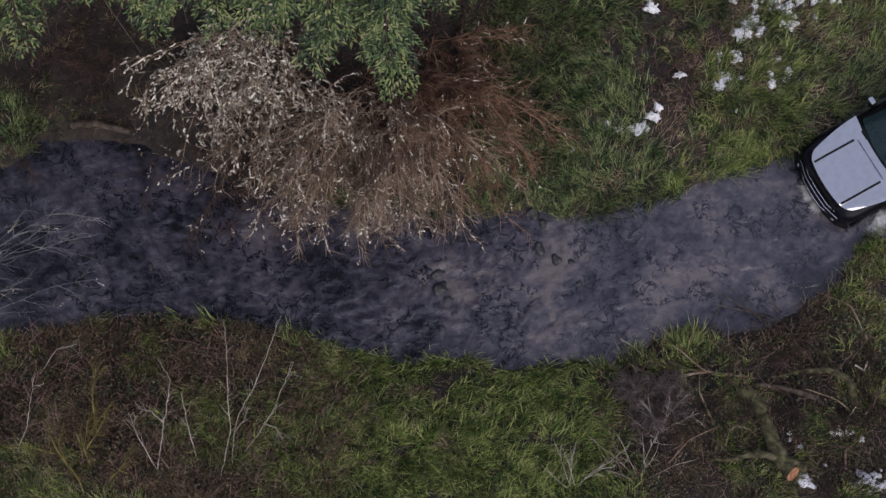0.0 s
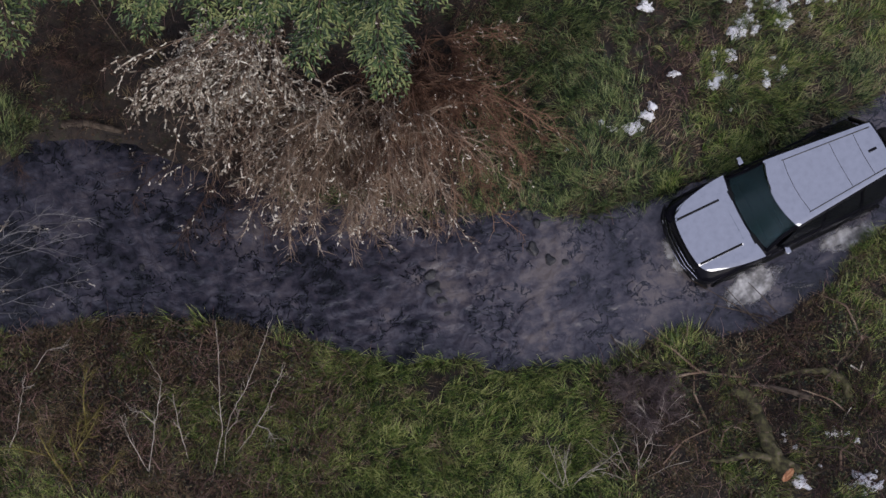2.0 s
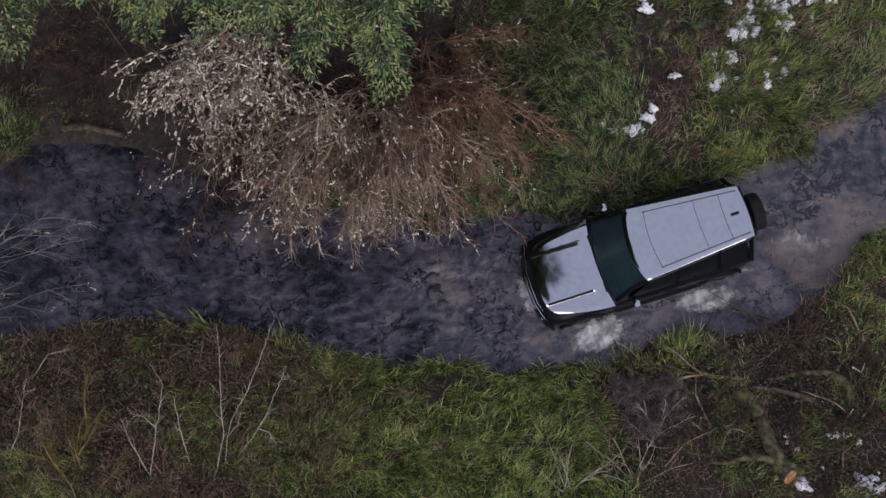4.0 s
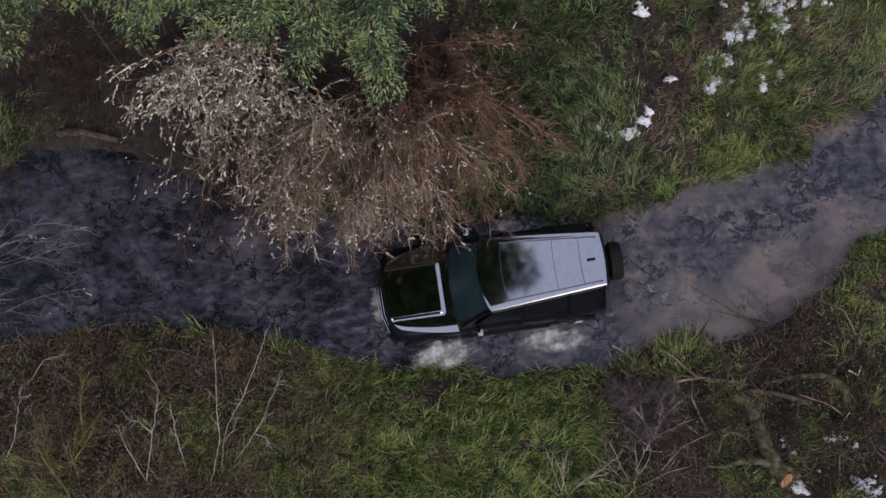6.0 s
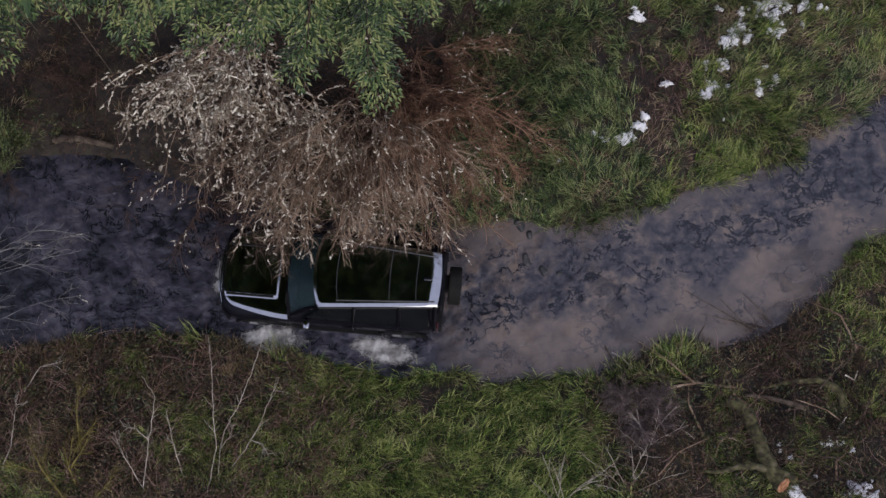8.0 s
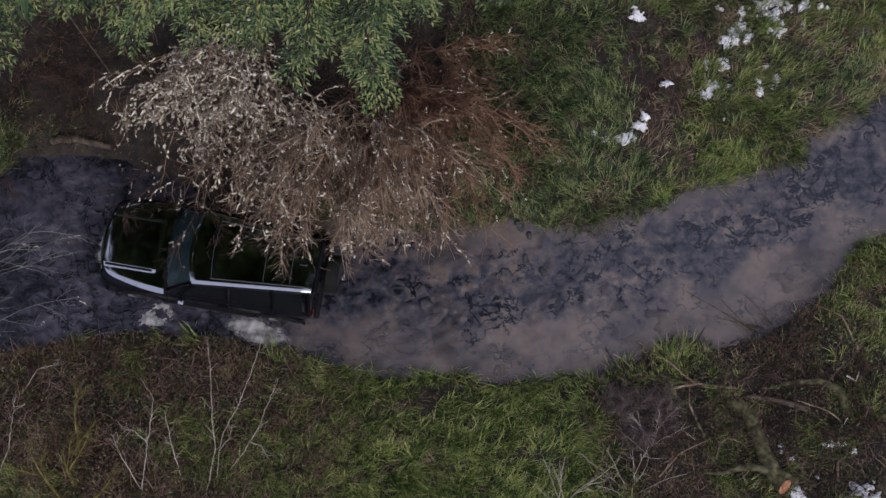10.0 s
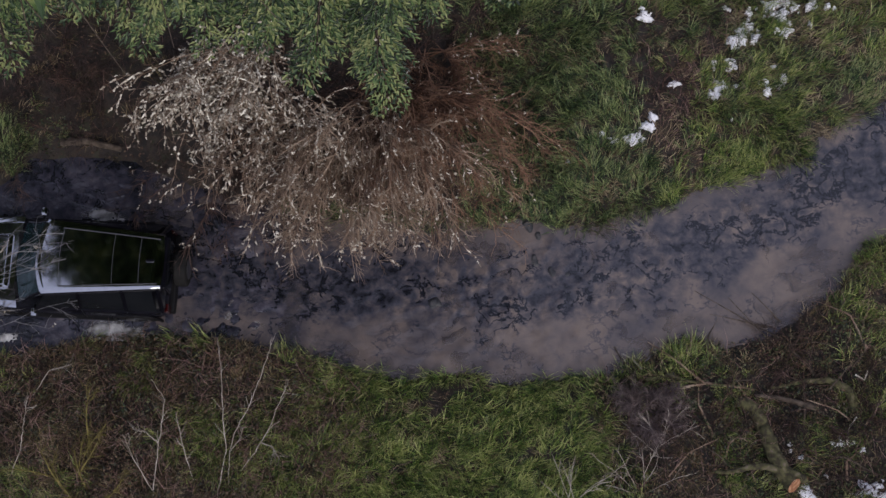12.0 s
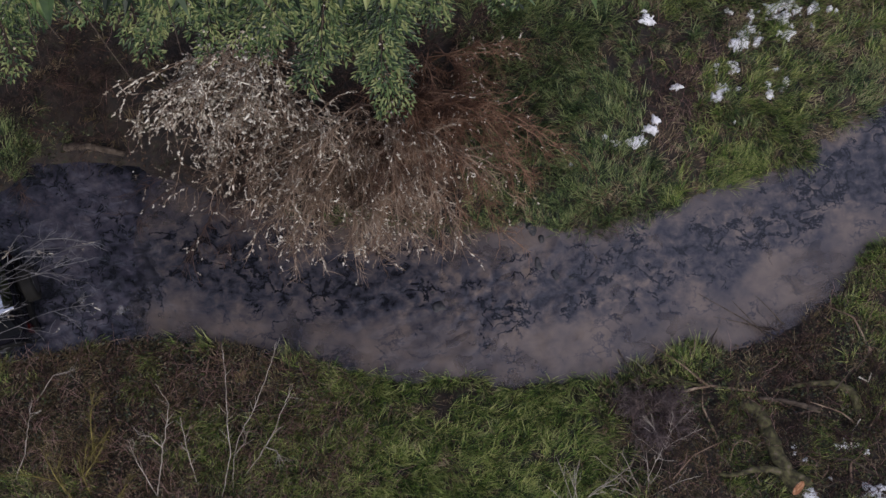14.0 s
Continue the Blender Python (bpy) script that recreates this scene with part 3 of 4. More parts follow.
# ---- bare shrubs over the water ----
def arc(rng, p, az, el, length, seg, wander, sag):
    pts = [np.array(p, float)]
    a, e = az, el
    for k in range(seg):
        pts.append(pts[-1] + length / seg * np.array([np.cos(a) * np.cos(e), np.sin(a) * np.cos(e), np.sin(e)]))
        a += rng.normal(0, wander)
        e = max(-1.45, e - sag * rng.uniform(0.5, 1.5))
    return np.array(pts)


def limb_line(rng, p, az, rise, drop, length, seg=12, wander=0.07):
    """A stem that climbs, arches over and droops at its end."""
    pts, a = [np.array(p, float)], az
    for k in range(seg):
        s = k / (seg - 1)
        e = rise - (rise + drop) * s ** 1.7 + rng.normal(0, 0.06)
        pts.append(pts[-1] + length / seg * np.array([np.cos(a) * np.cos(e), np.sin(a) * np.cos(e), np.sin(e)]))
        a += rng.normal(0, wander)
    return np.array(pts)


def shrub(name, seed, base, fan, limbs, reach, label, lichen=0.0, mat=None, density=1.0, rise=1.3, drop=0.7, thick=0.021, first=4, spread=0.2, category="shrub"):
    """Stems fan out from the base and arch over, with side branches and twigs. fan: first and last bearing, in degrees."""
    rng = np.random.RandomState(seed)
    mat = mat or TWIG
    ob = tagged(new(name), label, category)
    small, spots = [], []
    for i in range(limbs):
        az = radians(fan[0] + (fan[1] - fan[0]) * (i + rng.uniform(0.1, 0.9)) / limbs)
        le = reach * rng.uniform(0.6, 1.1)
        bx, by = base[0] + rng.normal(0, spread), base[1] + rng.normal(0, spread)
        limb = limb_line(rng, (bx, by, float(height(bx, by)) - 0.08), az, rise * rng.uniform(0.8, 1.1), drop * rng.uniform(0.5, 1.3), le)
        v, f = tubes([(limb, thick * rng.uniform(0.7, 1.2), 0.004)], 6)
        part_mesh("stem", soup("stem", v, f, mat), ob)
        for k in range(int(18 * density)):
            j = rng.randint(first, 13)
            d = limb[j] - limb[j - 1]
            b_az = np.arctan2(d[1], d[0]) + rng.normal(0, 0.55)
            b_el = np.arcsin(np.clip(d[2] / (np.linalg.norm(d) + 1e-9), -1, 1)) + rng.normal(0.05, 0.35)
            br = arc(rng, limb[j], b_az, b_el, le * rng.uniform(0.10, 0.26), 7, 0.16, 0.14)
            small.append((br, 0.0078, 0.0034))
            if lichen and rng.rand() < lichen:
                spots.append(br[1:])
            for q in rng.randint(1, 8, int(9 * density)):
                d2 = br[q] - br[q - 1]
                t_az = np.arctan2(d2[1], d2[0]) + rng.normal(0, 0.7)
                tw = arc(rng, br[q], t_az, rng.normal(-0.2, 0.5), rng.uniform(0.12, 0.42), 5, 0.25, 0.15)
                small.append((tw, 0.0047, 0.0022))
                if lichen and rng.rand() < lichen:
                    spots.append(tw[1:])
    v, f = tubes(small, 3)
    part_mesh("twig_mass", soup("twig_mass", v, f, mat), ob, kind="stuff")
    if spots:
        strands = []
        for s in spots:
            for k in range(len(s) - 1):
                if rng.rand() < 0.5:
                    q = np.linspace(0, 1, 4)[:, None]
                    p = s[k] + (s[k + 1] - s[k]) * q + rng.normal(0, 0.008, (4, 3))
                    strands.append((p, rng.uniform(0.003, 0.015) * (1 + lichen), rng.uniform(0.003, 0.010) * (1 + lichen)))
        v, f = tubes(strands, 4)
        part_mesh("lichen", soup("lichen", v + rng.normal(0, 0.003, v.shape), f, LICHEN, False), ob, "cream lichen strands", "stuff")
        sp = np.concatenate(spots)
        sp = sp[rng.rand(len(sp)) < 0.22]
        v, f = lumps(rng, sp + rng.normal(0, 0.02, sp.shape), 0.006, 0.022 + 0.014 * lichen)
        part_mesh("lichen_mass", soup("lichen_mass", v, f, LICHEN, False), ob, "cream lichen tufts", "stuff")
    return ob


shrub("willow_shrub", 31, (-1.2, 3.0), (222, 322), 30, 4.6, "leafless brown willow arching over the water", 0.10, density=1.08)
shrub("willow_shrub", 32, (-0.5, 3.5), (240, 345), 30, 4.1, "leafless reddish-brown willow beside the grass", 0.03, RUST)
shrub("willow_shrub", 53, (-0.2, 4.7), (225, 375), 9, 2.2, "leafless reddish-brown willow under the firs", 0.05, RUST, rise=0.8, drop=0.3)
shrub("willow_shrub", 38, (-1.9, 2.4), (225, 330), 16, 3.5, "leafless brown willow arching over the water", 0.14, drop=0.7)
shrub("lichened_shrub", 33, (-2.6, 3.1), (210, 285), 17, 4.0, "leafless shrub thick with cream lichen tufts", 0.24, density=0.85)
shrub("lichened_shrub", 34, (-4.2, 4.3), (205, 295), 16, 3.2, "leafless shrub thick with cream lichen tufts", 0.72, density=0.8, drop=0.8)
shrub("lichened_shrub", 50, (-3.4, 4.7), (200, 300), 14, 4.7, "tall leafless shrub with cream lichen among fir boughs", 0.6, density=0.6, rise=1.4, drop=0.3)
shrub("water_shrub", 35, (-4.4, 2.3), (205, 315), 10, 3.3, "thin dark leafless twigs hanging over dark water", 0.04, BRACKEN, 0.8, 0.8, 0.3, 0.008, first=3)
shrub("grey_shrub", 36, (-11.3, -2.5), (12, 52), 7, 4.9, "grey leafless twigs reaching over dark water", 0.06, GREY, 0.6, 0.8, 0.35, 0.006)
shrub("bracken_scrub", 40, (-0.6, 4.5), (0, 360), 16, 1.6, "dead dark red-brown bracken under firs", 0.0, BRACKEN, 0.8, 1.1, 0.6, 0.01, 3, 0.8)
shrub("bracken_scrub", 39, (-8.0, 3.6), (0, 360), 14, 1.7, "dead dark red-brown bracken under firs", 0.0, BRACKEN, 0.8, 1.1, 0.6, 0.01, 3, 0.9)


def sapling(seed, base, stems_, reach, label, fan):
    return shrub("sapling", seed, base, fan, stems_, reach, label, 0.0, PALE, 0.22, 0.85, -0.85, 0.009, 4, 0.06, "sapling")


for seed, x, y, k, r, fan in ((46, 4.05, -4.95, 7, 1.5, (10, 170)), (47, 2.7, -5.2, 6, 1.6, (20, 160)), (48, 4.5, -4.0, 7, 1.2, (30, 160))):
    tagged(sapling(seed, (x, y), k, r, "low spray of pale leafless twigs in the grass", fan), group="saplings in the undergrowth")


def slender_sapling(seed, *runs):
    """Straight pale stems, each a run of places with heights above the ground, with a few short side twigs."""
    rng = np.random.RandomState(seed)
    ob = tagged(new("sapling"), "slender pale leafless sapling leaning over the undergrowth", "sapling", "saplings in the undergrowth")
    twigs = []
    for run in runs:
        p = np.array(run)
        q = np.linspace(0, len(p) - 1, 5 * len(p))
        line = np.stack([np.interp(q, np.arange(len(p)), p[:, k]) for k in range(3)], -1) + rng.normal(0, 0.008, (len(q), 3))
        line[:, 2] += height(line[0, 0], line[0, 1]) - 0.06
        v, f = tubes([(line, 0.012, 0.004)], 6)
        part_mesh("stem", soup("stem", v, f, PALE), ob)
        for k in rng.randint(len(line) // 3, len(line) - 1, 9):
            d = line[k + 1] - line[k]
            side = np.arctan2(d[1], d[0]) + rng.choice([-1, 1]) * rng.uniform(0.35, 0.9)
            twigs.append((arc(rng, line[k], side, rng.uniform(0.1, 0.6), rng.uniform(0.10, 0.36), 5, 0.12, 0.02), 0.004, 0.002))
    v, f = tubes(twigs, 4)
    part_mesh("twig_mass", soup("twig_mass", v, f, PALE), ob, kind="stuff")


slender_sapling(1, [(-4.53, -4.97, 0.05), (-4.31, -4.06, 0.38), (-4.34, -3.41, 0.70), (-4.35, -2.53, 1.03), (-4.39, -1.90, 1.35)])
slender_sapling(2, [(-4.31, -4.95, 0.05), (-4.25, -4.05, 0.27), (-4.13, -3.67, 0.48), (-3.86, -3.27, 0.70), (-3.68, -2.87, 0.92), (-3.45, -2.32, 1.13), (-3.30, -1.90, 1.35)],
                [(-4.24, -4.05, 0.27), (-4.0, -3.8, 0.5), (-3.95, -3.6, 0.6)])
slender_sapling(3, [(-4.19, -4.61, 0.05), (-3.73, -4.07, 0.38), (-3.42, -3.64, 0.70), (-3.17, -3.11, 1.03), (-2.98, -2.75, 1.35)], [(-3.6, -3.9, 0.5), (-3.35, -4.0, 0.6), (-3.2, -4.25, 0.65)])
slender_sapling(4, [(-5.83, -4.96, 0.05), (-5.73, -4.39, 0.38), (-5.60, -3.74, 0.70), (-5.46, -3.09, 1.03), (-5.7, -2.7, 1.35)], [(-5.65, -3.9, 0.6), (-5.85, -3.7, 0.8), (-6.1, -3.65, 0.9)])
slender_sapling(5, [(-5.83, -4.83, 0.05), (-6.13, -4.19, 0.70), (-6.21, -3.79, 1.35)])
slender_sapling(6, [(-8.78, -4.61, 0.05), (-8.46, -4.04, 0.48), (-8.28, -3.52, 0.92), (-8.13, -3.23, 1.35)])
slender_sapling(7, [(-5.03, -4.61, 0.05), (-5.11, -4.08, 0.70), (-5.20, -3.35, 1.35)])
slender_sapling(8, [(-8.41, -2.85, 0.05), (-7.92, -2.41, 0.70), (-7.41, -2.33, 1.0)])


shrub("mossy_bush", 51, (-7.3, -4.9), (30, 150), 9, 1.7, "low bush with yellow-green mossy branches", 0.0, YELLOW, 0.5, 0.8, -0.3, 0.03, 3, 0.25)
for seed, x, y, k in ((61, 8.8, -3.2, 13), (62, 7.4, -2.1, 9), (63, 5.7, -3.6, 8), (64, 8.2, -4.6, 6), (66, 7.5, -3.6, 6)):
    tagged(shrub("bramble_bush", seed, (x, y), (0, 360), k, 1.15, "arching leafless dark red bramble on the bank", 0.0, BRACKEN, 0.5, 1.2, 0.5, 0.007, 3, 0.3, "bramble"), group="bramble bushes on the bank")
shrub("twiggy_bush", 49, (4.35, -3.3), (0, 360), 22, 0.85, "small leafless mauve-brown bush on the bank", 0.0, MAUVE, 0.9, 1.3, -0.6, 0.006, 3, 0.2)


# ---- logs, sticks, snow, stones ----
def log(name, pts, r0, r1, label, mat=MOSS, cut=False, seed=0):
    rng = np.random.RandomState(seed)
    p = np.array(pts, float)
    s = np.linspace(0, len(p) - 1, 6 * (len(p) - 1) + 1)
    q = np.stack([np.interp(s, np.arange(len(p)), p[:, i]) for i in range(3)], -1)
    q += rng.normal(0, r0 * 0.08, q.shape)
    q[:, 2] += np.maximum(height(q[:, 0], q[:, 1]), -0.2) + 0.06 * (r0 > 0.04)
    v, f = tubes([(q, r0, r1)], 10)
    v = v + rng.normal(0, r0 * 0.07, v.shape)
    ob = tagged(new(name), label, "log" if r0 > 0.04 else "stick", "" if name == "stranded_log" else "dead wood on the bank")
    part_mesh("trunk" if r0 > 0.04 else "stem", soup("trunk", v, f, mat), ob)
    for end, k, d in (("cut_end", 0, q[0] - q[1]), ("broken_end", -1, q[-1] - q[-2])):
        bm = bmesh.new()
        bmesh.ops.create_cone(bm, cap_ends=True, segments=10, radius1=(r0 if k == 0 else r1) * 1.02, radius2=(r0 if k == 0 else r1) * 0.9, depth=0.02)
        bmesh.ops.transform(bm, matrix=Matrix.Translation(q[k]) @ Vector(d).to_track_quat("Z", "Y").to_matrix().to_4x4(), verts=bm.verts)
        part(end, bm, CUT if cut and k == 0 else mat, ob, "orange fresh-cut face" if cut and k == 0 else "")
    return ob


log("fallen_log", [(7.12, -4.84, 0.30), (6.90, -4.50, 0.22), (6.75, -4.00, 0.16), (6.61, -3.54, 0.12), (6.45, -3.25, 0.10), (6.16, -3.10, 0.05)], 0.17, 0.13, "mossy fallen log with fresh cut end", cut=True, seed=1)
log("fallen_branch", [(7.38, -4.72, 0.24), (7.01, -4.52, 0.28), (6.44, -4.43, 0.26), (5.97, -4.54, 0.22), (5.63, -4.54, 0.18)], 0.10, 0.035, "mossy branch lying across a log", cut=True, seed=2)
log("fallen_branch", [(8.54, -3.30, 0.06), (8.44, -2.90, 0.16), (8.00, -2.67, 0.18), (7.47, -2.71, 0.14), (6.88, -2.82, 0.10)], 0.11, 0.03, "bent mossy branch lying in brambles", seed=3)
log("fallen_branch", [(7.72, -3.26, 0.10), (7.33, -3.14, 0.16), (6.92, -3.02, 0.16), (6.52, -2.99, 0.12)], 0.07, 0.03, "dead grey branch on the bank", BARK, seed=4)
log("fallen_branch", [(4.28, -2.62, 0.08), (4.79, -2.57, 0.12), (5.36, -2.72, 0.10)], 0.06, 0.03, "short mossy branch on the bank", seed=5)
log("fallen_branch", [(5.48, -2.72, 0.15), (4.92, -2.24, 0.22), (4.41, -1.80, 0.25)], 0.022, 0.01, "thin bare branch pointing at the water", TWIG, seed=6)
log("fallen_branch", [(4.59, -2.98, 0.12), (5.01, -2.81, 0.16), (5.54, -2.72, 0.12), (6.5, -2.85, 0.08)], 0.03, 0.022, "dead branch in the brambles", TWIG, seed=7)
log("fallen_branch", [(7.82, -2.67, 0.12), (7.61, -2.32, 0.18), (7.28, -1.96, 0.18)], 0.04, 0.02, "dead branch in the brambles", BARK, seed=9)
log("pale_stick", [(8.32, -4.01, 0.18), (8.34, -3.72, 0.22), (8.53, -3.46, 0.22)], 0.022, 0.012, "pale bare stick on the bank", LICHEN, seed=10)
log("pale_stick", [(8.58, -2.59, 0.20), (8.75, -2.69, 0.22), (8.82, -2.52, 0.22)], 0.020, 0.012, "pale broken stick on the bank", LICHEN, seed=11)
log("pale_stick", [(3.78, -1.99, 0.2), (4.04, -2.15, 0.25), (4.21, -2.40, 0.2)], 0.022, 0.014, "pale bare stick at the water's edge", PALE, seed=12)
log("stranded_log", [(-8.02, 2.57, 0.1), (-7.47, 2.57, 0.14), (-6.78, 2.44, 0.12)], 0.09, 0.06, "weathered brown log at the water's edge", BARK, seed=8)
for i, (x0, y0, x1, y1) in enumerate(((7.1, -1.75, 5.4, -0.75), (6.9, -1.5, 5.7, -1.25), (7.0, -1.9, 6.1, -0.9), (7.2, -1.4, 6.6, -0.8), (3.7, -1.9, 4.0, -2.6), (8.0, -2.9, 8.5, -2.3))):
    log("dead_stick", [(x0, y0, 0.25), ((x0 + x1) / 2, (y0 + y1) / 2, 0.42), (x1, y1, 0.45)], 0.018, 0.006, "thin dead stick poking from the bank", BARK, seed=20 + i)


brng = random.Random(17)
for i in range(26):
    x, y = brng.uniform(4.4, 8.9), brng.uniform(-4.8, -1.9)
    if float(outside(x, y)) < 0.25:
        continue
    a, le = brng.uniform(-0.5, 3.6), brng.uniform(0.5, 1.5)
    bend = brng.uniform(-0.2, 0.2)
    x1, y1 = x + le * math.cos(a), y + le * math.sin(a)
    log("fallen_branch", [(x, y, 0.08), ((x + x1) / 2 - bend * math.sin(a), (y + y1) / 2 + bend * math.cos(a), brng.uniform(0.12, 0.3)), (x1, y1, brng.uniform(0.05, 0.3))],
        brng.uniform(0.012, 0.034), 0.006, "dead bare branch lying on the dark bank", brng.choice([BARK, BARK, TWIG, MOSS]), seed=60 + i)


def snow_patch(seed, x, y, r, stretch, turn):
    """A thin lump of snow with a ragged rim that follows the ground."""
    rng = np.random.RandomState(seed)
    k, rings = 17, 4
    ang = np.arange(k) * 2 * np.pi / k
    rim = r * (0.62 + 1.2 * (vnoise(np.cos(ang) * 1.6 + seed * 3.1, np.sin(ang) * 1.6 + seed) - 0.3) + rng.uniform(-0.30, 0.30, k))
    v = [(0, 0)]
    for i in range(1, rings + 1):
        q = i / rings
        v += [(q * rim[j] * np.cos(ang[j]) * stretch, q * rim[j] * np.sin(ang[j])) for j in range(k)]
    v = np.array(v)
    c, s = np.cos(turn), np.sin(turn)
    px, py = x + v[:, 0] * c - v[:, 1] * s, y + v[:, 0] * s + v[:, 1] * c
    q = np.concatenate([[0], np.repeat(np.arange(1, rings + 1) / rings, k)])
    pz = height(px, py) + min(0.018, 0.14 * r) * np.sqrt(np.clip(1 - q ** 2, 0, 1)) + 0.11 + rng.uniform(-0.012, 0.012, len(q)) - 0.06 * (q > 0.99)
    bm = bmesh.new()
    vs = [bm.verts.new(p) for p in zip(px, py, pz)]
    for j in range(k):
        bm.faces.new((vs[0], vs[1 + j], vs[1 + (j + 1) % k]))
        for i in range(rings - 1):
            a, b = 1 + i * k + j, 1 + i * k + (j + 1) % k
            bm.faces.new((vs[a], vs[a + k], vs[b + k], vs[b]))
    me = bpy.data.meshes.new("snow_patch")
    bm.to_mesh(me)
    bm.free()
    me.polygons.foreach_set("use_smooth", [True] * len(me.polygons))
    me.materials.append(SNOW)
    tagged(new("snow_patch", me), "small melting snow patch on grass", "snow", "snow patches on the banks")


SNOW_MIDDLE = [(6.08, 3.72, 0.14, 1.3), (5.96, 3.55, 0.09, 1.3), (6.19, 3.82, 0.06, 1), (6.01, 4.26, 0.06, 1), (6.02, 4.12, 0.05, 0.8), (6.38, 4.27, 0.08, 1.3), (6.41, 4.14, 0.08, 1.3), (7.09, 3.78, 0.10, 0.7),
               (7.14, 3.59, 0.08, 1), (7.32, 4.14, 0.06, 1), (7.50, 3.87, 0.09, 1), (7.39, 3.69, 0.05, 1), (6.48, 3.72, 0.05, 1), (5.13, 3.76, 0.08, 1.8), (6.33, 2.95, 0.04, 0.5)]
SNOW_NORTH = [(6.63, 4.88, 0.15, 1), (6.85, 5.07, 0.11, 0.8), (6.94, 4.81, 0.12, 1.3), (6.44, 4.68, 0.11, 1.6), (6.66, 4.71, 0.08, 1), (6.84, 5.40, 0.11, 0.9), (7.25, 5.49, 0.14, 1.5), (7.52, 5.33, 0.15, 1.2), (7.60, 5.62, 0.12, 1.8),
              (7.82, 5.49, 0.10, 1.3), (7.62, 4.96, 0.10, 1.4), (7.70, 5.13, 0.06, 1), (6.33, 5.47, 0.08, 0.6), (8.15, 5.09, 0.08, 0.6), (8.18, 5.57, 0.10, 1.3), (8.56, 5.52, 0.08, 0.7), (8.71, 5.48, 0.05, 1), (7.42, 4.99, 0.05, 1.5)]
SNOW_WEST = [(4.62, 2.99, 0.11, 0.8), (4.52, 2.80, 0.10, 1.2), (4.25, 2.58, 0.11, 1.6), (4.05, 2.58, 0.06, 1), (3.79, 2.54, 0.08, 1.6), (3.52, 2.68, 0.06, 1.3), (4.55, 5.28, 0.09, 1.8), (4.47, 5.45, 0.05, 1), (4.64, 5.24, 0.05, 1.5), (2.78, 2.06, 0.05, 0.8)]
SNOW_SOUTH = [(7.17, -3.98, 0.05, 0.8), (7.19, -4.12, 0.04, 1), (8.21, -3.98, 0.11, 1.4), (8.07, -4.00, 0.06, 1), (8.43, -3.97, 0.06, 1.3), (7.44, -4.95, 0.11, 1.6), (7.88, -4.63, 0.05, 0.6), (8.73, -4.95, 0.16, 1.5), (8.88, -4.83, 0.10, 1),
              (7.39, -4.26, 0.04, 1.4), (8.97, -5.06, 0.12, 1), (8.67, -4.10, 0.05, 1.2), (8.49, -5.03, 0.10, 1.5)]
srng = random.Random(5)
for i, (x, y, r, st) in enumerate(SNOW_MIDDLE + SNOW_NORTH + SNOW_WEST + SNOW_SOUTH):
    snow_patch(60 + i, x, y, 1.25 * r, st, srng.uniform(-0.4, 0.9))
    if r > 0.085:
        a = srng.uniform(0, 6.3)
        snow_patch(200 + i, x + 1.5 * r * math.cos(a), y + 1.5 * r * math.sin(a), r * srng.uniform(0.2, 0.4), srng.uniform(0.7, 1.6), a)


def build_stones():
    for x, y, r in ((-0.02, -0.92, 0.19), (0.14, -1.15, 0.13), (-0.12, -0.62, 0.14), (0.25, -1.45, 0.09), (2.05, -0.05, 0.17), (2.42, -0.28, 0.14), (2.75, -0.32, 0.09), (2.92, -0.80, 0.08), (1.95, 0.72, 0.20), (2.15, 0.50, 0.12), (4.05, -2.35, 0.12), (-6.25, -0.5, 0.10), (8.2, 2.5, 0.2)):
        bm = bmesh.new()
        bmesh.ops.create_icosphere(bm, subdivisions=3, radius=r)
        for v in bm.verts:
            v.co *= 0.8 + 0.5 * noise.noise(v.co * 6 + Vector((x, y, 0)))
            v.co.z *= 0.5
        bmesh.ops.translate(bm, vec=(x, y, -r * 0.08), verts=bm.verts)
        me = bpy.data.meshes.new("stone")
        bm.to_mesh(me)
        bm.free()
        me.polygons.foreach_set("use_smooth", [True] * len(me.polygons))
        me.materials.append(STONE)
        tagged(new("stone", me), "wet grey stone breaking the water's surface", "stone", "stones in the water")


build_stones()


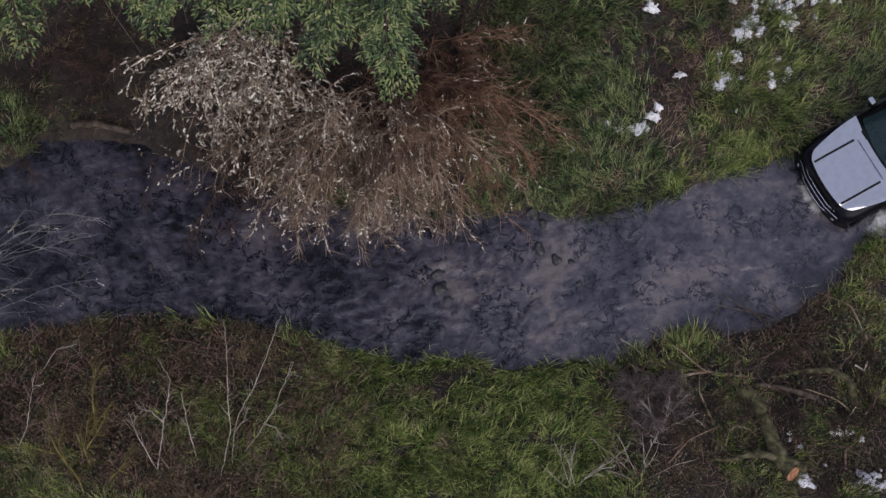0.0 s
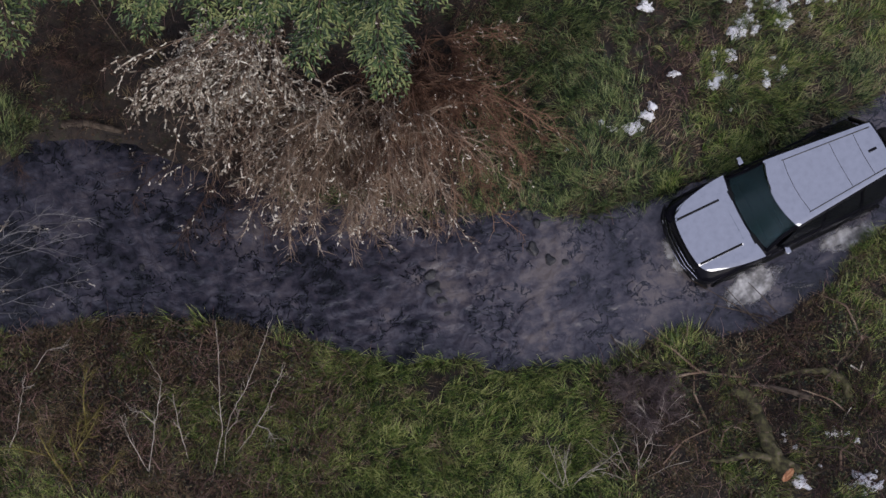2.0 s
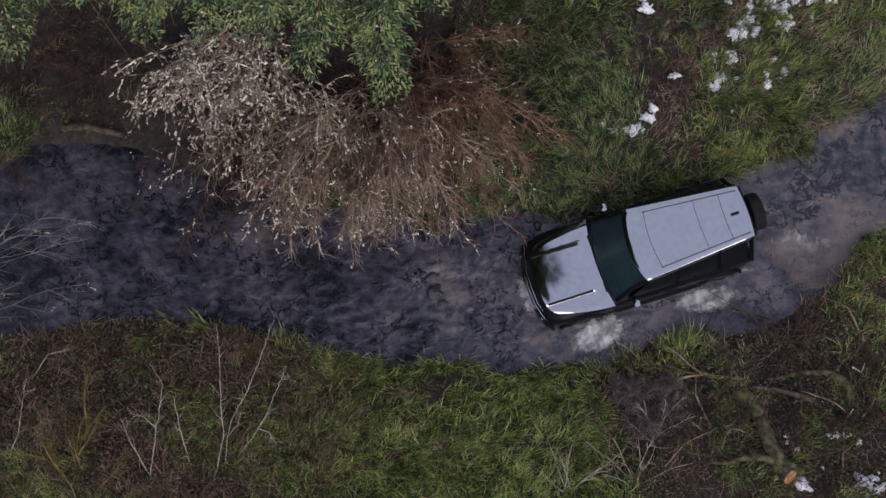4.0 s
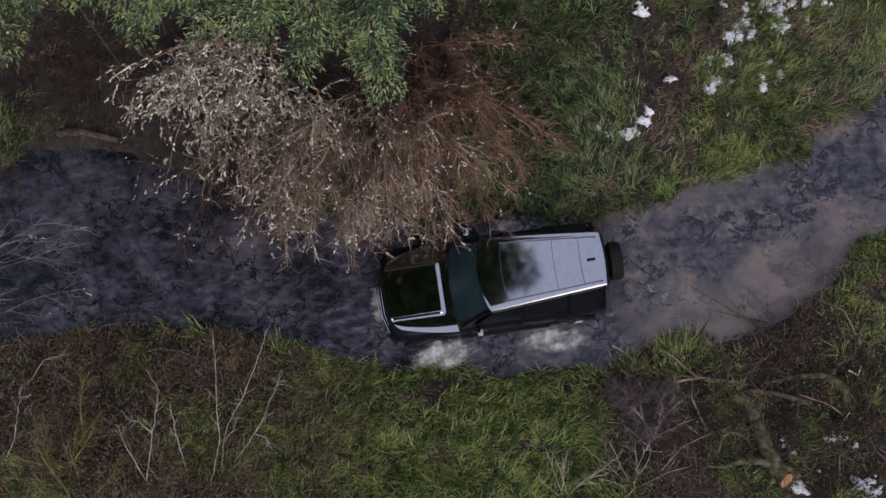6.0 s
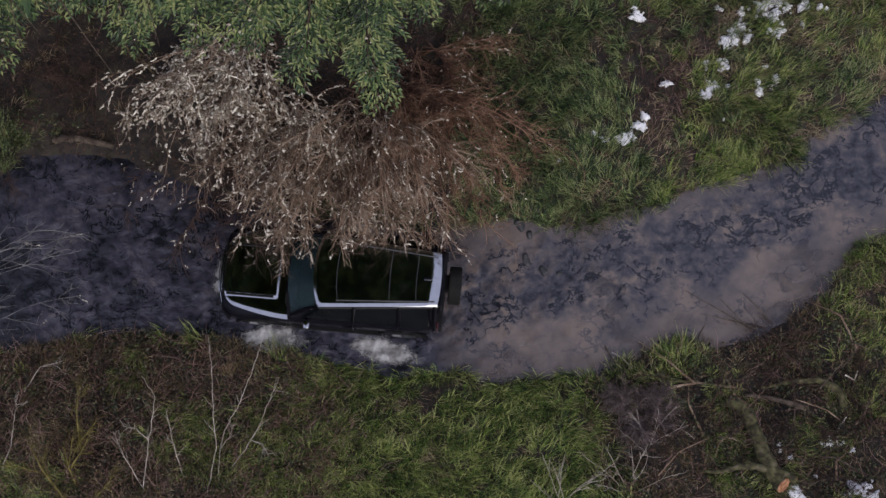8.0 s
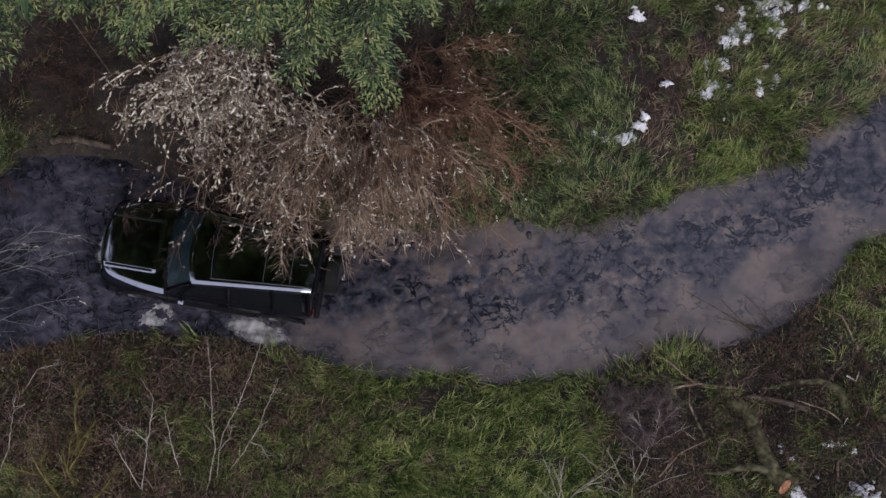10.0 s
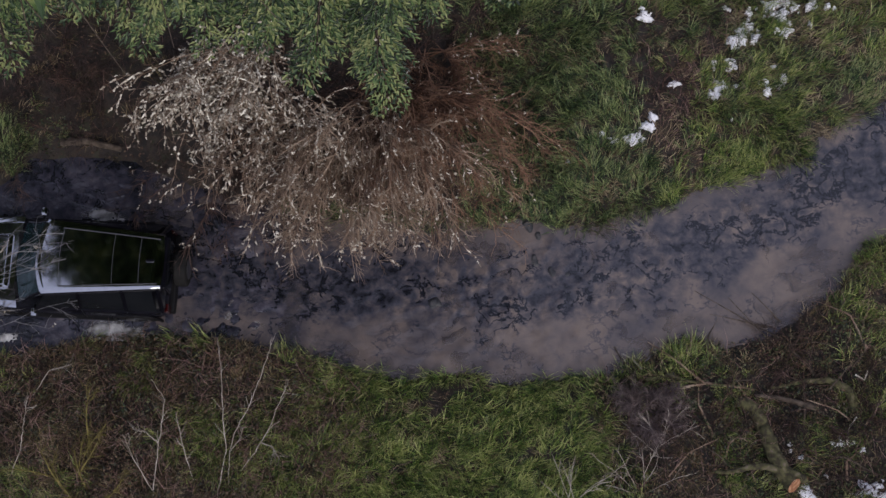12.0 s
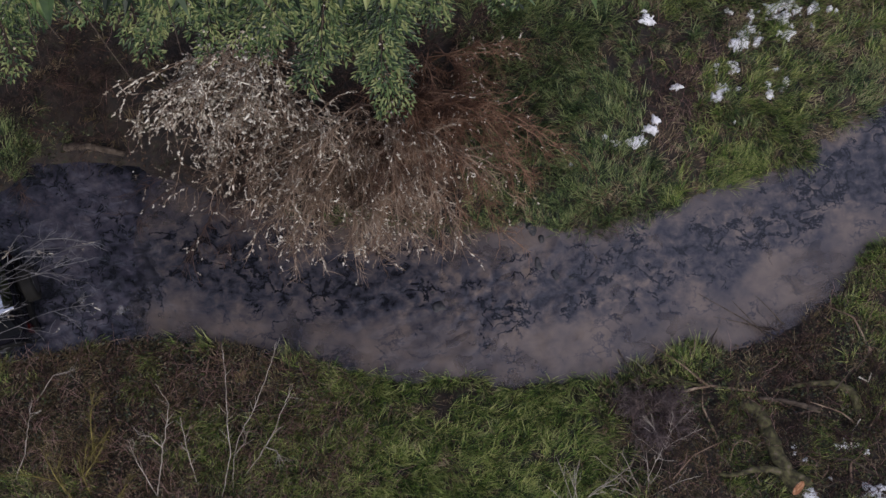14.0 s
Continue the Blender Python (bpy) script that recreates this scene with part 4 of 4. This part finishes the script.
def far_woods():
    """Dark firs all round, out to the distance, one joined crowd."""
    rng = np.random.RandomState(91)
    vs, fs, base = [], [], 0
    for k in range(150):
        a = rng.uniform(0, 2 * np.pi)
        d = rng.uniform(19, 50)
        x, y = d * np.cos(a), d * np.sin(a) * 0.9 - 1.5
        if outside(x, y) < 2.0 or abs(y) < 8.5 and abs(x) < 14:
            continue
        tall = rng.uniform(7, 12)
        n = 1100
        q = rng.rand(n) ** 1.2
        rad = 2.6 * (1.02 - q) * rng.uniform(0.75, 1.1, n)
        t = rng.uniform(0, 2 * np.pi, n)
        out = rng.uniform(0.1, 0.75, n) * rad
        b = np.stack([x + out * np.cos(t), y + out * np.sin(t), 0.8 + q * tall - 0.25 * out], -1)
        turn = t + rng.normal(0, 0.5, n)
        w = np.stack([np.cos(turn), np.sin(turn), rng.uniform(-0.5, -0.1, n)], -1)
        s = np.stack([-np.sin(turn), np.cos(turn), rng.uniform(-0.3, 0.3, n)], -1)
        v, f = leaflets(rng, b, w, s, 0.32 * rad + 0.22, 0.05 * rad + 0.05)
        vs.append(v)
        fs.append(f + base)
        base += len(v)
        v, f = tubes([(np.array([(x, y, -0.2), (x, y, tall * 0.5), (x, y, tall)]), 0.22, 0.03)], 6)
        vs.append(v)
        fs.append(f + base)
        base += len(v)
    tagged(new("far_woods", soup("far_woods", np.concatenate(vs), np.concatenate(fs), NEEDLE, False)), "dark fir wood surrounding the flooded track", "woods", kind="stuff")


far_woods()


# ---- the off-road car ----
S = 1.0


def ring_mesh(rings, caps=True):
    bm = bmesh.new()
    rows = [[bm.verts.new((x * S, y * S, z * S)) for x, y, z in r] for r in rings]
    n = len(rows[0])
    for a, b in zip(rows, rows[1:]):
        for j in range(n):
            bm.faces.new((a[j], a[(j + 1) % n], b[(j + 1) % n], b[j]))
    if caps:
        bm.faces.new(rows[0][::-1])
        bm.faces.new(rows[-1])
    bmesh.ops.recalc_face_normals(bm, faces=bm.faces)
    return bm


def block(x0, x1, y0, y1, z0, z1, bevel=0.015):
    bm = bmesh.new()
    bmesh.ops.create_cube(bm, size=1)
    bmesh.ops.transform(bm, matrix=Matrix.Translation(((x0 + x1) / 2 * S, (y0 + y1) / 2 * S, (z0 + z1) / 2 * S)) @ Matrix.Diagonal(((x1 - x0) * S, (y1 - y0) * S, (z1 - z0) * S, 1)), verts=bm.verts)
    bmesh.ops.bevel(bm, geom=bm.edges[:], offset=bevel, segments=2, affect="EDGES", profile=0.6)
    return bm


def plate(place, nu, nv, thick):
    """A curved panel with thickness: place(u, v), both from 0 to 1, gives its outer face."""
    bm = bmesh.new()
    top = [[bm.verts.new(Vector(place(i / nu, j / nv)) * S) for j in range(nv + 1)] for i in range(nu + 1)]
    for i in range(nu):
        for j in range(nv):
            bm.faces.new((top[i][j], top[i + 1][j], top[i + 1][j + 1], top[i][j + 1]))
    bmesh.ops.recalc_face_normals(bm, faces=bm.faces)
    bmesh.ops.solidify(bm, geom=bm.faces[:], thickness=thick)
    bmesh.ops.recalc_face_normals(bm, faces=bm.faces)
    return bm


def bar(points, r0, r1, sides=8):
    v, f = tubes([(np.array(points) * S, r0, r1)], sides)
    bm = bmesh.new()
    vs = [bm.verts.new(p) for p in v]
    for q in f:
        bm.faces.new([vs[i] for i in q])
    bm.faces.new(vs[:sides][::-1])
    bm.faces.new(vs[-sides:])
    return bm


def disc(radius, width, bevel, segments=40):
    bm = bmesh.new()
    bmesh.ops.create_cone(bm, cap_ends=True, segments=segments, radius1=radius * S, radius2=radius * S, depth=width * S)
    rim = [e for e in bm.edges if len(e.link_faces) == 2 and any(len(f.verts) > 4 for f in e.link_faces)]
    bmesh.ops.bevel(bm, geom=rim, offset=bevel, segments=3, affect="EDGES", profile=0.6)
    return bm


def section(x, w, top, low=0.42):
    half = [(0.70, low), (0.95, low + 0.08), (1.0, low + 0.30), (0.985, top - 0.20), (0.94, top - 0.07), (0.86, top - 0.015), (0.5, top + 0.004), (0.0, top + 0.01)]
    right = [(x, -a * w, z) for a, z in half]
    left = [(x, a * w, z) for a, z in half[-2::-1]]
    return right + left


def ease(a, b, x):
    t = min(1.0, max(0.0, (x - a) / (b - a)))
    return t * t * (3 - 2 * t)


def roof_half(x):
    """Half the roof's width at that place along the car."""
    return 0.77 - 0.22 * (0.22 - x) / 2.43


def hood_face(u, v):
    """A raised middle between the two strips, and shoulders that roll down to the wings."""
    y = v * 2 - 1
    back = 0.88 + 0.10 * (1 - y * y)
    front = 2.29 - 0.09 * y * y - 0.16 * abs(y) ** 8
    x = back + (front - back) * u
    w = y * (0.965 - 0.20 * u ** 1.7)
    raised = (1 - ease(0.50, 0.57, abs(w))) * ease(1.10, 1.19, x)
    shoulder = max(0.0, (abs(y) - 0.88) / 0.12)
    return x, w, 1.150 - 0.030 * u - 0.012 * u ** 10 + 0.021 * raised - 0.015 * shoulder ** 1.1


def roof_face(u, v):
    """Nearly flat, with a side strip beyond each rail and a rear lip that fall away."""
    y = v * 2 - 1
    front = 0.22 + 0.16 * (1 - y * y)
    back = -2.22 + 0.04 * y * y
    x = front + (back - front) * u
    side = max(0.0, (abs(y) - 0.89) / 0.11)
    lip = max(0.0, (u - 0.925) / 0.075)
    z = 1.886 - 0.006 * (2 * u - 0.9) ** 2 - 0.014 * side - 0.003 * side ** 9 - 0.024 * lip - 0.02 * (1 - ease(0, 0.03, u))
    return x, y * roof_half(x), z


def screen_face(u, v):
    y = v * 2 - 1
    x0, x1 = 0.80 + 0.15 * (1 - y * y), 0.22 + 0.15 * (1 - y * y)
    return x0 + (x1 - x0) * u, y * (0.86 + (0.735 - 0.86) * u), 1.17 + (1.82 - 1.17) * u + 0.02 * (1 - y * y)


def side_glass(sg, x0, x1, top0, top1):
    def face(u, v):
        xa, xb = x0 + (x1 - x0) * u, top0 + (top1 - top0) * u
        wt = roof_half(xb) - 0.02
        return xa + (xb - xa) * v, sg * (0.92 + (wt - 0.92) * v + 0.02 * math.sin(math.pi * v)), 1.17 + (1.79 - 1.17) * v
    return face


def road_wheel(car, x, sg):
    hub = new("wheel")
    hub.parent = car
    turn = Matrix.Rotation(radians(90), 4, "X")
    bm = disc(0.405, 0.27, 0.05)
    bmesh.ops.transform(bm, matrix=turn, verts=bm.verts)
    part("tyre", bm, RUBBER, hub, smooth=True)
    bm = disc(0.27, 0.285, 0.02, 30)
    bmesh.ops.transform(bm, matrix=turn, verts=bm.verts)
    rim = part("rim", bm, RIM, hub)
    for k in range(6):
        a = k * math.pi / 3
        bm = bar([(0.04 * math.cos(a), sg * 0.142, 0.04 * math.sin(a)), (0.25 * math.cos(a), sg * 0.15, 0.25 * math.sin(a))], 0.03, 0.022, 6)
        part("spoke", bm, RIM, rim)
    for k in range(36):
        a = k * math.pi / 18
        bm = block(-0.025, 0.025, -0.125, 0.125, -0.012, 0.012, 0.004)
        bmesh.ops.transform(bm, matrix=Matrix.Rotation(-a, 4, "Y") @ Matrix.Translation((0, 0, 0.405 * S)), verts=bm.verts)
        part("tread_block", bm, RUBBER, hub)
    return hub, (x * S, sg * 0.86 * S, 0.405 * S)


def build_car():
    car = tagged(new("offroad_car"), "dark silver boxy off-road car with rear-mounted spare wheel", "car")
    stations = [(-2.20, 0.76, 1.08), (-2.17, 0.86, 1.13), (-2.02, 0.95, 1.17), (-1.6, 0.995, 1.17), (-0.8, 0.985, 1.16), (0.2, 0.985, 1.155), (0.9, 0.99, 1.115),
                (1.5, 0.995, 1.085), (1.9, 0.985, 1.06), (2.12, 0.95, 1.03), (2.25, 0.88, 0.985), (2.31, 0.80, 0.94)]
    part("body", ring_mesh([section(*s) for s in stations]), BODY, car, "glossy black painted sides", True)
    part("hood", plate(hood_face, 56, 76, 0.02), PAINT, car, "reflective dark silver hood", True)
    for sg in (-1, 1):
        part("hood_strip", bar([(1.22, sg * 0.525, 1.158), (2.20, sg * 0.525, 1.134)], 0.026, 0.026, 8), MATT, car, "matt black tread strip")
    part("roof", plate(roof_face, 60, 56, 0.03), PAINT, car, "reflective dark silver roof", True)
    part("windscreen", plate(screen_face, 10, 16, 0.012), GLASS, car, "teal tinted glass", True)
    for sg in (-1, 1):
        for x0, x1, t0, t1 in ((0.60, -0.42, 0.08, -0.46), (-0.50, -1.36, -0.54, -1.36), (-1.44, -2.04, -1.44, -1.98)):
            part("side_window", plate(side_glass(sg, x0, x1, t0, t1), 6, 6, 0.012), PRIVACY, car, "dark tinted glass", True)
        part("front_pillar", bar([(0.82, sg * 0.87, 1.14), (0.5, sg * 0.78, 1.52), (0.20, sg * 0.745, 1.84)], 0.045, 0.04), BLACK, car)
        for x0, x1, w in ((-0.46, -0.50, roof_half(-0.5) - 0.02), (-1.40, -1.40, roof_half(-1.4) - 0.02), (-2.14, -2.12, roof_half(-2.12) - 0.02)):
            part("pillar", bar([(x0, sg * 0.90, 1.14), (x1, sg * w, 1.84)], 0.05, 0.045), BLACK, car)
        part("roof_rail", bar([(x, sg * 0.82 * roof_half(x), 1.887) for x in (-0.14, -0.9, -1.6, -2.12)], 0.013, 0.013, 6), RAIL, car, "black roof rail")
        part("roof_edge", bar([(x, sg * (roof_half(x) + 0.005), 1.795) for x in (0.20, -0.6, -1.4, -2.2)], 0.035, 0.035), BLACK, car)
        part("belt_trim", bar([(0.75, sg * 0.935, 1.15), (-0.9, sg * 0.935, 1.165), (-2.2, sg * 0.915, 1.165)], 0.012, 0.012, 6), BLACK, car)
        mirror = part("mirror", block(0.40, 0.53, sg * 1.06 - 0.09, sg * 1.06 + 0.09, 1.16, 1.32, 0.05), PAINT, car, "silver mirror cap", True)
        part("mirror_arm", bar([(0.50, sg * 0.90, 1.15), (0.48, sg * 1.0, 1.2)], 0.025, 0.02, 6), MATT, mirror)
        part("headlight", block(2.06, 2.24, sg * 0.74 - 0.12, sg * 0.74 + 0.12, 0.74, 0.90, 0.04), LAMP, car, "clear round-cornered headlight", True)
        part("tail_light", block(-2.23, -2.16, sg * 0.78 - 0.06, sg * 0.84 + 0.06, 0.72, 1.06, 0.02), RED, car, "red tail light")
        part("side_step", block(-1.05, 1.0, sg * 0.97 - 0.06, sg * 0.97 + 0.06, 0.36, 0.44, 0.02), MATT, car, "matt black side step")
        for x in (1.51, -1.51):
            arch = [(x + 0.50 * math.cos(a), sg * 0.985, 0.405 + 0.50 * math.sin(a)) for a in [math.pi * k / 12 for k in range(13)]]
            part("wheel_arch", bar(arch, 0.035, 0.035, 6), MATT, car, "matt black arch trim", True)
        for x in (-0.35, -1.25):
            part("door_handle", block(x - 0.10, x + 0.10, sg * 1.0 - 0.018, sg * 1.0 + 0.018, 0.98, 1.015, 0.008), BLACK, car)
        for x in (0.86, -0.46, -1.40):
            part("door_seam", bar([(x, sg * 0.985, 0.52), (x, sg * 0.992, 0.8), (x, sg * 0.94, 1.12)], 0.006, 0.006, 4), MATT, car)
        part("front_fog_lamp", block(2.33, 2.37, sg * 0.66 - 0.06, sg * 0.66 + 0.06, 0.58, 0.66, 0.015), LAMP, car)
    bumper = [[(x, -y, z) for x, y, z in r] + [(x, y, z) for x, y, z in r[::-1]] for r in
              [[(2.18, 0.99, z), (2.33, 0.80, z), (2.42, 0.45, z), (2.44, 0.0, z)][:3] for z in (0.46, 0.50, 0.70, 0.74)]]
    bm = bmesh.new()
    rows = [[bm.verts.new(Vector(p) * S) for p in r] for r in bumper]
    for a, b in zip(rows, rows[1:]):
        for j in range(len(a) - 1):
            bm.faces.new((a[j], a[j + 1], b[j + 1], b[j]))
    bm.faces.new(rows[0])
    bm.faces.new(rows[-1][::-1])
    bmesh.ops.recalc_face_normals(bm, faces=bm.faces)
    part("front_bumper", bm, MATT, car, "black front bumper")
    for x, w, z in ((2.36, 0.62, 0.84), (2.41, 0.62, 0.765), (2.46, 0.50, 0.66)):
        part("bumper_bar", bar([(x - 0.10, -w - 0.12, z), (x, -w * 0.6, z), (x + 0.015, 0, z), (x, w * 0.6, z), (x - 0.10, w + 0.12, z)], 0.011, 0.011, 6), CHROME, car, "bright bumper bar", True)
    part("grille", block(2.26, 2.33, -0.55, 0.55, 0.80, 0.98, 0.02), MATT, car, "black grille")
    for k in range(9):
        part("grille_stud", block(2.23, 2.27, -0.54 + k * 0.135 - 0.03, -0.54 + k * 0.135 + 0.03, 0.985, 1.02, 0.01), MATT, car)
    part("rear_bumper", block(-2.30, -2.12, -0.84, 0.84, 0.46, 0.72, 0.05), MATT, car, "black rear bumper")
    part("rear_window", block(-2.29, -2.265, -0.50, 0.50, 1.20, 1.68, 0.01), PRIVACY, car, "dark rear glass")
    part("tailgate", block(-2.27, -2.10, -0.545, 0.545, 1.10, 1.80, 0.03), BLACK, car, "glossy black tailgate")
    bm = disc(0.395, 0.26, 0.05)
    bmesh.ops.transform(bm, matrix=Matrix.Translation((-2.50 * S, -0.02, 1.27 * S)) @ Matrix.Rotation(radians(90), 4, "Y"), verts=bm.verts)
    part("spare_mount", block(-2.40, -2.22, -0.22, 0.10, 1.10, 1.42, 0.03), MATT, car)
    spare = part("spare_wheel", bm, RUBBER, car, "black spare wheel on the tailgate", True)
    bm = disc(0.25, 0.27, 0.02, 28)
    bmesh.ops.transform(bm, matrix=Matrix.Translation((-2.505 * S, -0.02, 1.27 * S)) @ Matrix.Rotation(radians(90), 4, "Y"), verts=bm.verts)
    part("spare_rim", bm, RIM, spare)
    part("roof_fin", block(-2.03, -1.86, -0.03, 0.03, 1.86, 1.93, 0.02), BLACK, car, "black aerial fin", True)
    for x, bow in ((-0.16, 0.06), (-1.20, 0.02), (-1.74, 0.02)):
        w = 0.80 * roof_half(x)
        part("roof_seam", bar([(x + bow * (1 - k * k), k * w, 1.886) for k in (-1, -0.5, 0, 0.5, 1)], 0.006, 0.006, 4), RAIL, car)
    part("cowl", block(0.72, 0.94, -0.70, 0.70, 1.10, 1.160, 0.02), MATT, car, "black scuttle panel")
    for y0, y1 in ((0.05, 0.55), (-0.62, -0.12)):
        part("wiper", bar([(0.90, y0, 1.19), (0.80, y1, 1.25)], 0.010, 0.007, 6), MATT, car, "black wiper")
    for y0 in (-0.62, -0.1, 0.42):
        part("hood_vent", block(0.88, 0.97, y0, y0 + 0.22, 1.150, 1.186, 0.01), MATT, car, "black cowl vent")
    part("dashboard", block(0.35, 0.70, -0.70, 0.70, 0.95, 1.16, 0.05), LEATHER, car, "dark dashboard")
    ringpts = [(0.27 + 0.06 * math.sin(a), 0.36 + 0.18 * math.cos(a), 1.16 + 0.17 * math.sin(a)) for a in [k * math.pi / 12 for k in range(25)]]
    part("steering_wheel", bar(ringpts, 0.016, 0.016, 6), MATT, car, "black steering wheel", True)
    for x in (-0.15, -1.1):
        for sg in (-1, 1):
            seat = part("seat", block(x - 0.28, x + 0.25, sg * 0.38 - 0.25, sg * 0.38 + 0.25, 0.75, 0.95, 0.06), LEATHER, car, "dark leather seat", True)
            part("backrest", block(x - 0.40, x - 0.24, sg * 0.38 - 0.25, sg * 0.38 + 0.25, 0.90, 1.50, 0.06), LEATHER, seat, "", True)
            part("headrest", block(x - 0.40, x - 0.28, sg * 0.38 - 0.13, sg * 0.38 + 0.13, 1.52, 1.70, 0.04), LEATHER, seat, "", True)
    wheels = [road_wheel(car, x, sg) for x in (1.51, -1.51) for sg in (-1, 1)]
    return car, wheels


PRIVACY = material("privacy glass", [(0.006, 0.007, 0.009), (0.010, 0.011, 0.013)], 0.06, scale=2, bump=0.0, spec=0.08)
BODY = material("gloss black paint", [(0.005, 0.005, 0.008), (0.010, 0.010, 0.014)], 0.22, scale=3, bump=0.0, coat=0.0, spec=0.10)
RAIL = material("satin dark trim", [(0.05, 0.05, 0.055), (0.08, 0.08, 0.085)], 0.35, 0.4, scale=5, bump=0.0)
CAR, WHEELS = build_car()


# ---- foam thrown up by the car ----
def foam_sheet(name, seed, long, wide, cut, label, lift=0.02, strength=0.7):
    """A ragged patch of churned water in its own space, cut out by noise, with lumps on it."""
    step = 0.022
    xs, ys = np.arange(-long, long, step), np.arange(-wide, wide, step)
    def surface(x, y):
        q = (x / long) ** 2 + (y / wide) ** 2
        return lift * np.clip(1.1 - q, 0, 1) + 0.03 * (vnoise(x * 6 + seed, y * 6) - 0.4) * np.clip(1 - q, 0, 1) + 0.02 * (vnoise(x * 25, y * 25 + seed) - 0.5)
    v, f = sheet(xs, ys, surface)
    c = v[f].mean(1)
    q = (c[:, 0] / long) ** 2 + (c[:, 1] / wide) ** 2
    n = 0.45 * vnoise(c[:, 0] * 3.1 + seed * 7, c[:, 1] * 4.3 + seed) + 0.3 * vnoise(c[:, 0] * 9 + seed, c[:, 1] * 13) + 0.25 * vnoise(c[:, 0] * 24, c[:, 1] * 31 + seed)
    f = f[n * (1.25 - q) > cut * 0.35]
    return tagged(new(name, soup(name, v, f, soft_edge(FOAM.copy(), long, wide, 5.0, strength, 0.66 + cut * 0.5, 1.10 + cut * 0.5))), label, "water", kind="stuff")


def mud_sheet(seed, x, y, long, wide, turn):
    """Stirred-up mud that comes to the surface, with ripples of its own and a ragged rim."""
    step = 0.05
    v, f = sheet(np.arange(-long, long, step), np.arange(-wide, wide, step), lambda a, c: 0.6 * wave(a * 0.8 + seed * 5, c * 0.8))
    c = v[f].mean(1)
    q = (c[:, 0] / long) ** 4 + (c[:, 1] / wide) ** 4
    f = f[vnoise(c[:, 0] * 1.7 + seed, c[:, 1] * 3) * 0.5 + vnoise(c[:, 0] * 7, c[:, 1] * 11 + seed) * 0.3 + 0.55 > q]
    return tagged(new("stirred_mud", soup("stirred_mud", v, f, soft_edge(MUD.copy(), long * 1.5, wide * 1.7, 1.5))), "brown mud stirred up in the water", "water", kind="stuff"), x, y, turn


MUDS = [mud_sheet(1, 8.6, 1.75, 2.2, 2.4, 25), mud_sheet(2, 5.6, 0.35, 2.4, 2.4, 22), mud_sheet(3, 2.4, -0.5, 2.5, 2.3, 10), mud_sheet(4, -0.9, -0.5, 2.5, 2.2, -4), mud_sheet(5, -4.2, -0.05, 2.4, 2.0, -7)]
FOAMS = [(foam_sheet("bow_foam", 1, 1.10, 0.62, 0.32, "pale foam thrown up beside the car's front wheel", 0.08, 0.95), 1.2, 1.32, 14),
         (foam_sheet("side_foam", 2, 1.25, 0.46, 0.34, "pale foam thrown up beside the car's rear wheel", 0.06, 0.75), -1.2, 1.32, -4),
         (foam_sheet("bow_foam", 3, 0.30, 0.85, 0.42, "thin foam pushed ahead of the car", 0.04), 2.45, 0.1, 0),
         (foam_sheet("wake_foam", 4, 1.6, 0.75, 0.52, "thin broken foam in the car's wake", 0.02, 0.35), -3.7, 0.75, -6),
         (foam_sheet("side_foam", 5, 0.9, 0.28, 0.42, "thin foam along the car's flank", 0.04), -0.6, -1.22, 3)]


# ---- what moves ----
DRIVE = [(0, 10.07, 2.36, -150.6), (1, 8.81, 1.68, -150.6), (2, 7.26, 0.93, -154.1), (2.5, 6.51, 0.64, -155.4), (3, 5.80, 0.40, -156.7), (4.5, 3.46, -0.41, -165.0), (6, 1.29, -0.72, -171.9), (6.8, -0.05, -0.72, -178.1), (7.5, -1.23, -0.64, -182.8), (9, -3.19, -0.30, -188.6), (10.5, -5.14, -0.01, -190.1), (11, -5.95, -0.09, -188.3), (12, -7.77, -0.17, -183.2), (12.5, -8.63, -0.28, -178.4), (13, -9.35, -0.41, -171.1), (13.5, -10.11, -0.88, -166.1), (14, -10.87, -1.31, -161.1)]
BED = -0.42


def motions():
    walk(CAR, [(t, pose(x, y, BED, 0, 0, a)) for t, x, y, a in DRIVE])
    times = [k * 0.25 for k in range(57)]
    dt, dx, dy, da = np.array(DRIVE).T
    px, py, pa = np.interp(times, dt, dx), np.interp(times, dt, dy), np.interp(times, dt, da)
    gone = np.concatenate([[0], np.cumsum(np.hypot(np.diff(px), np.diff(py)))])
    for hub, (x, y, z) in WHEELS:
        walk(hub, [(t, pose(x, y, z, 0, math.degrees(g / (0.405 * S)), 0)) for t, g in zip(times, gone)])
    for k, (foam, fx, fy, turn) in enumerate(FOAMS):
        rows = []
        for t, x, y, a in DRIVE:
            c, s = math.cos(radians(a)), math.sin(radians(a))
            sink = float(np.interp(t, [0, 5, 7.5, 10, 14], [0.008, 0.004, -0.030 if k == 0 else -0.015, -0.085 if k == 0 else -0.025, -0.10 if k == 0 else -0.035]))
            rows.append((t, pose(x + fx * c - fy * s, y + fx * s + fy * c, sink, 0, 0, a + turn)))
        walk(foam, rows)
    for mud, x, y, turn in MUDS:
        when = float(np.interp(-x, -dx, dt)) + 1.6
        low, up = pose(x, y, -0.07, 0, 0, turn), pose(x, y, 0.028, 0, 0, turn)
        rows = [(0, low)] if when > 0.6 else []
        rows += [(when - 0.5, low), (when + 0.6, pose(x, y, 0.0, 0, 0, turn)), (min(when + 2.0, 13.9), up), (14, up)]
        walk(mud, rows)


motions()
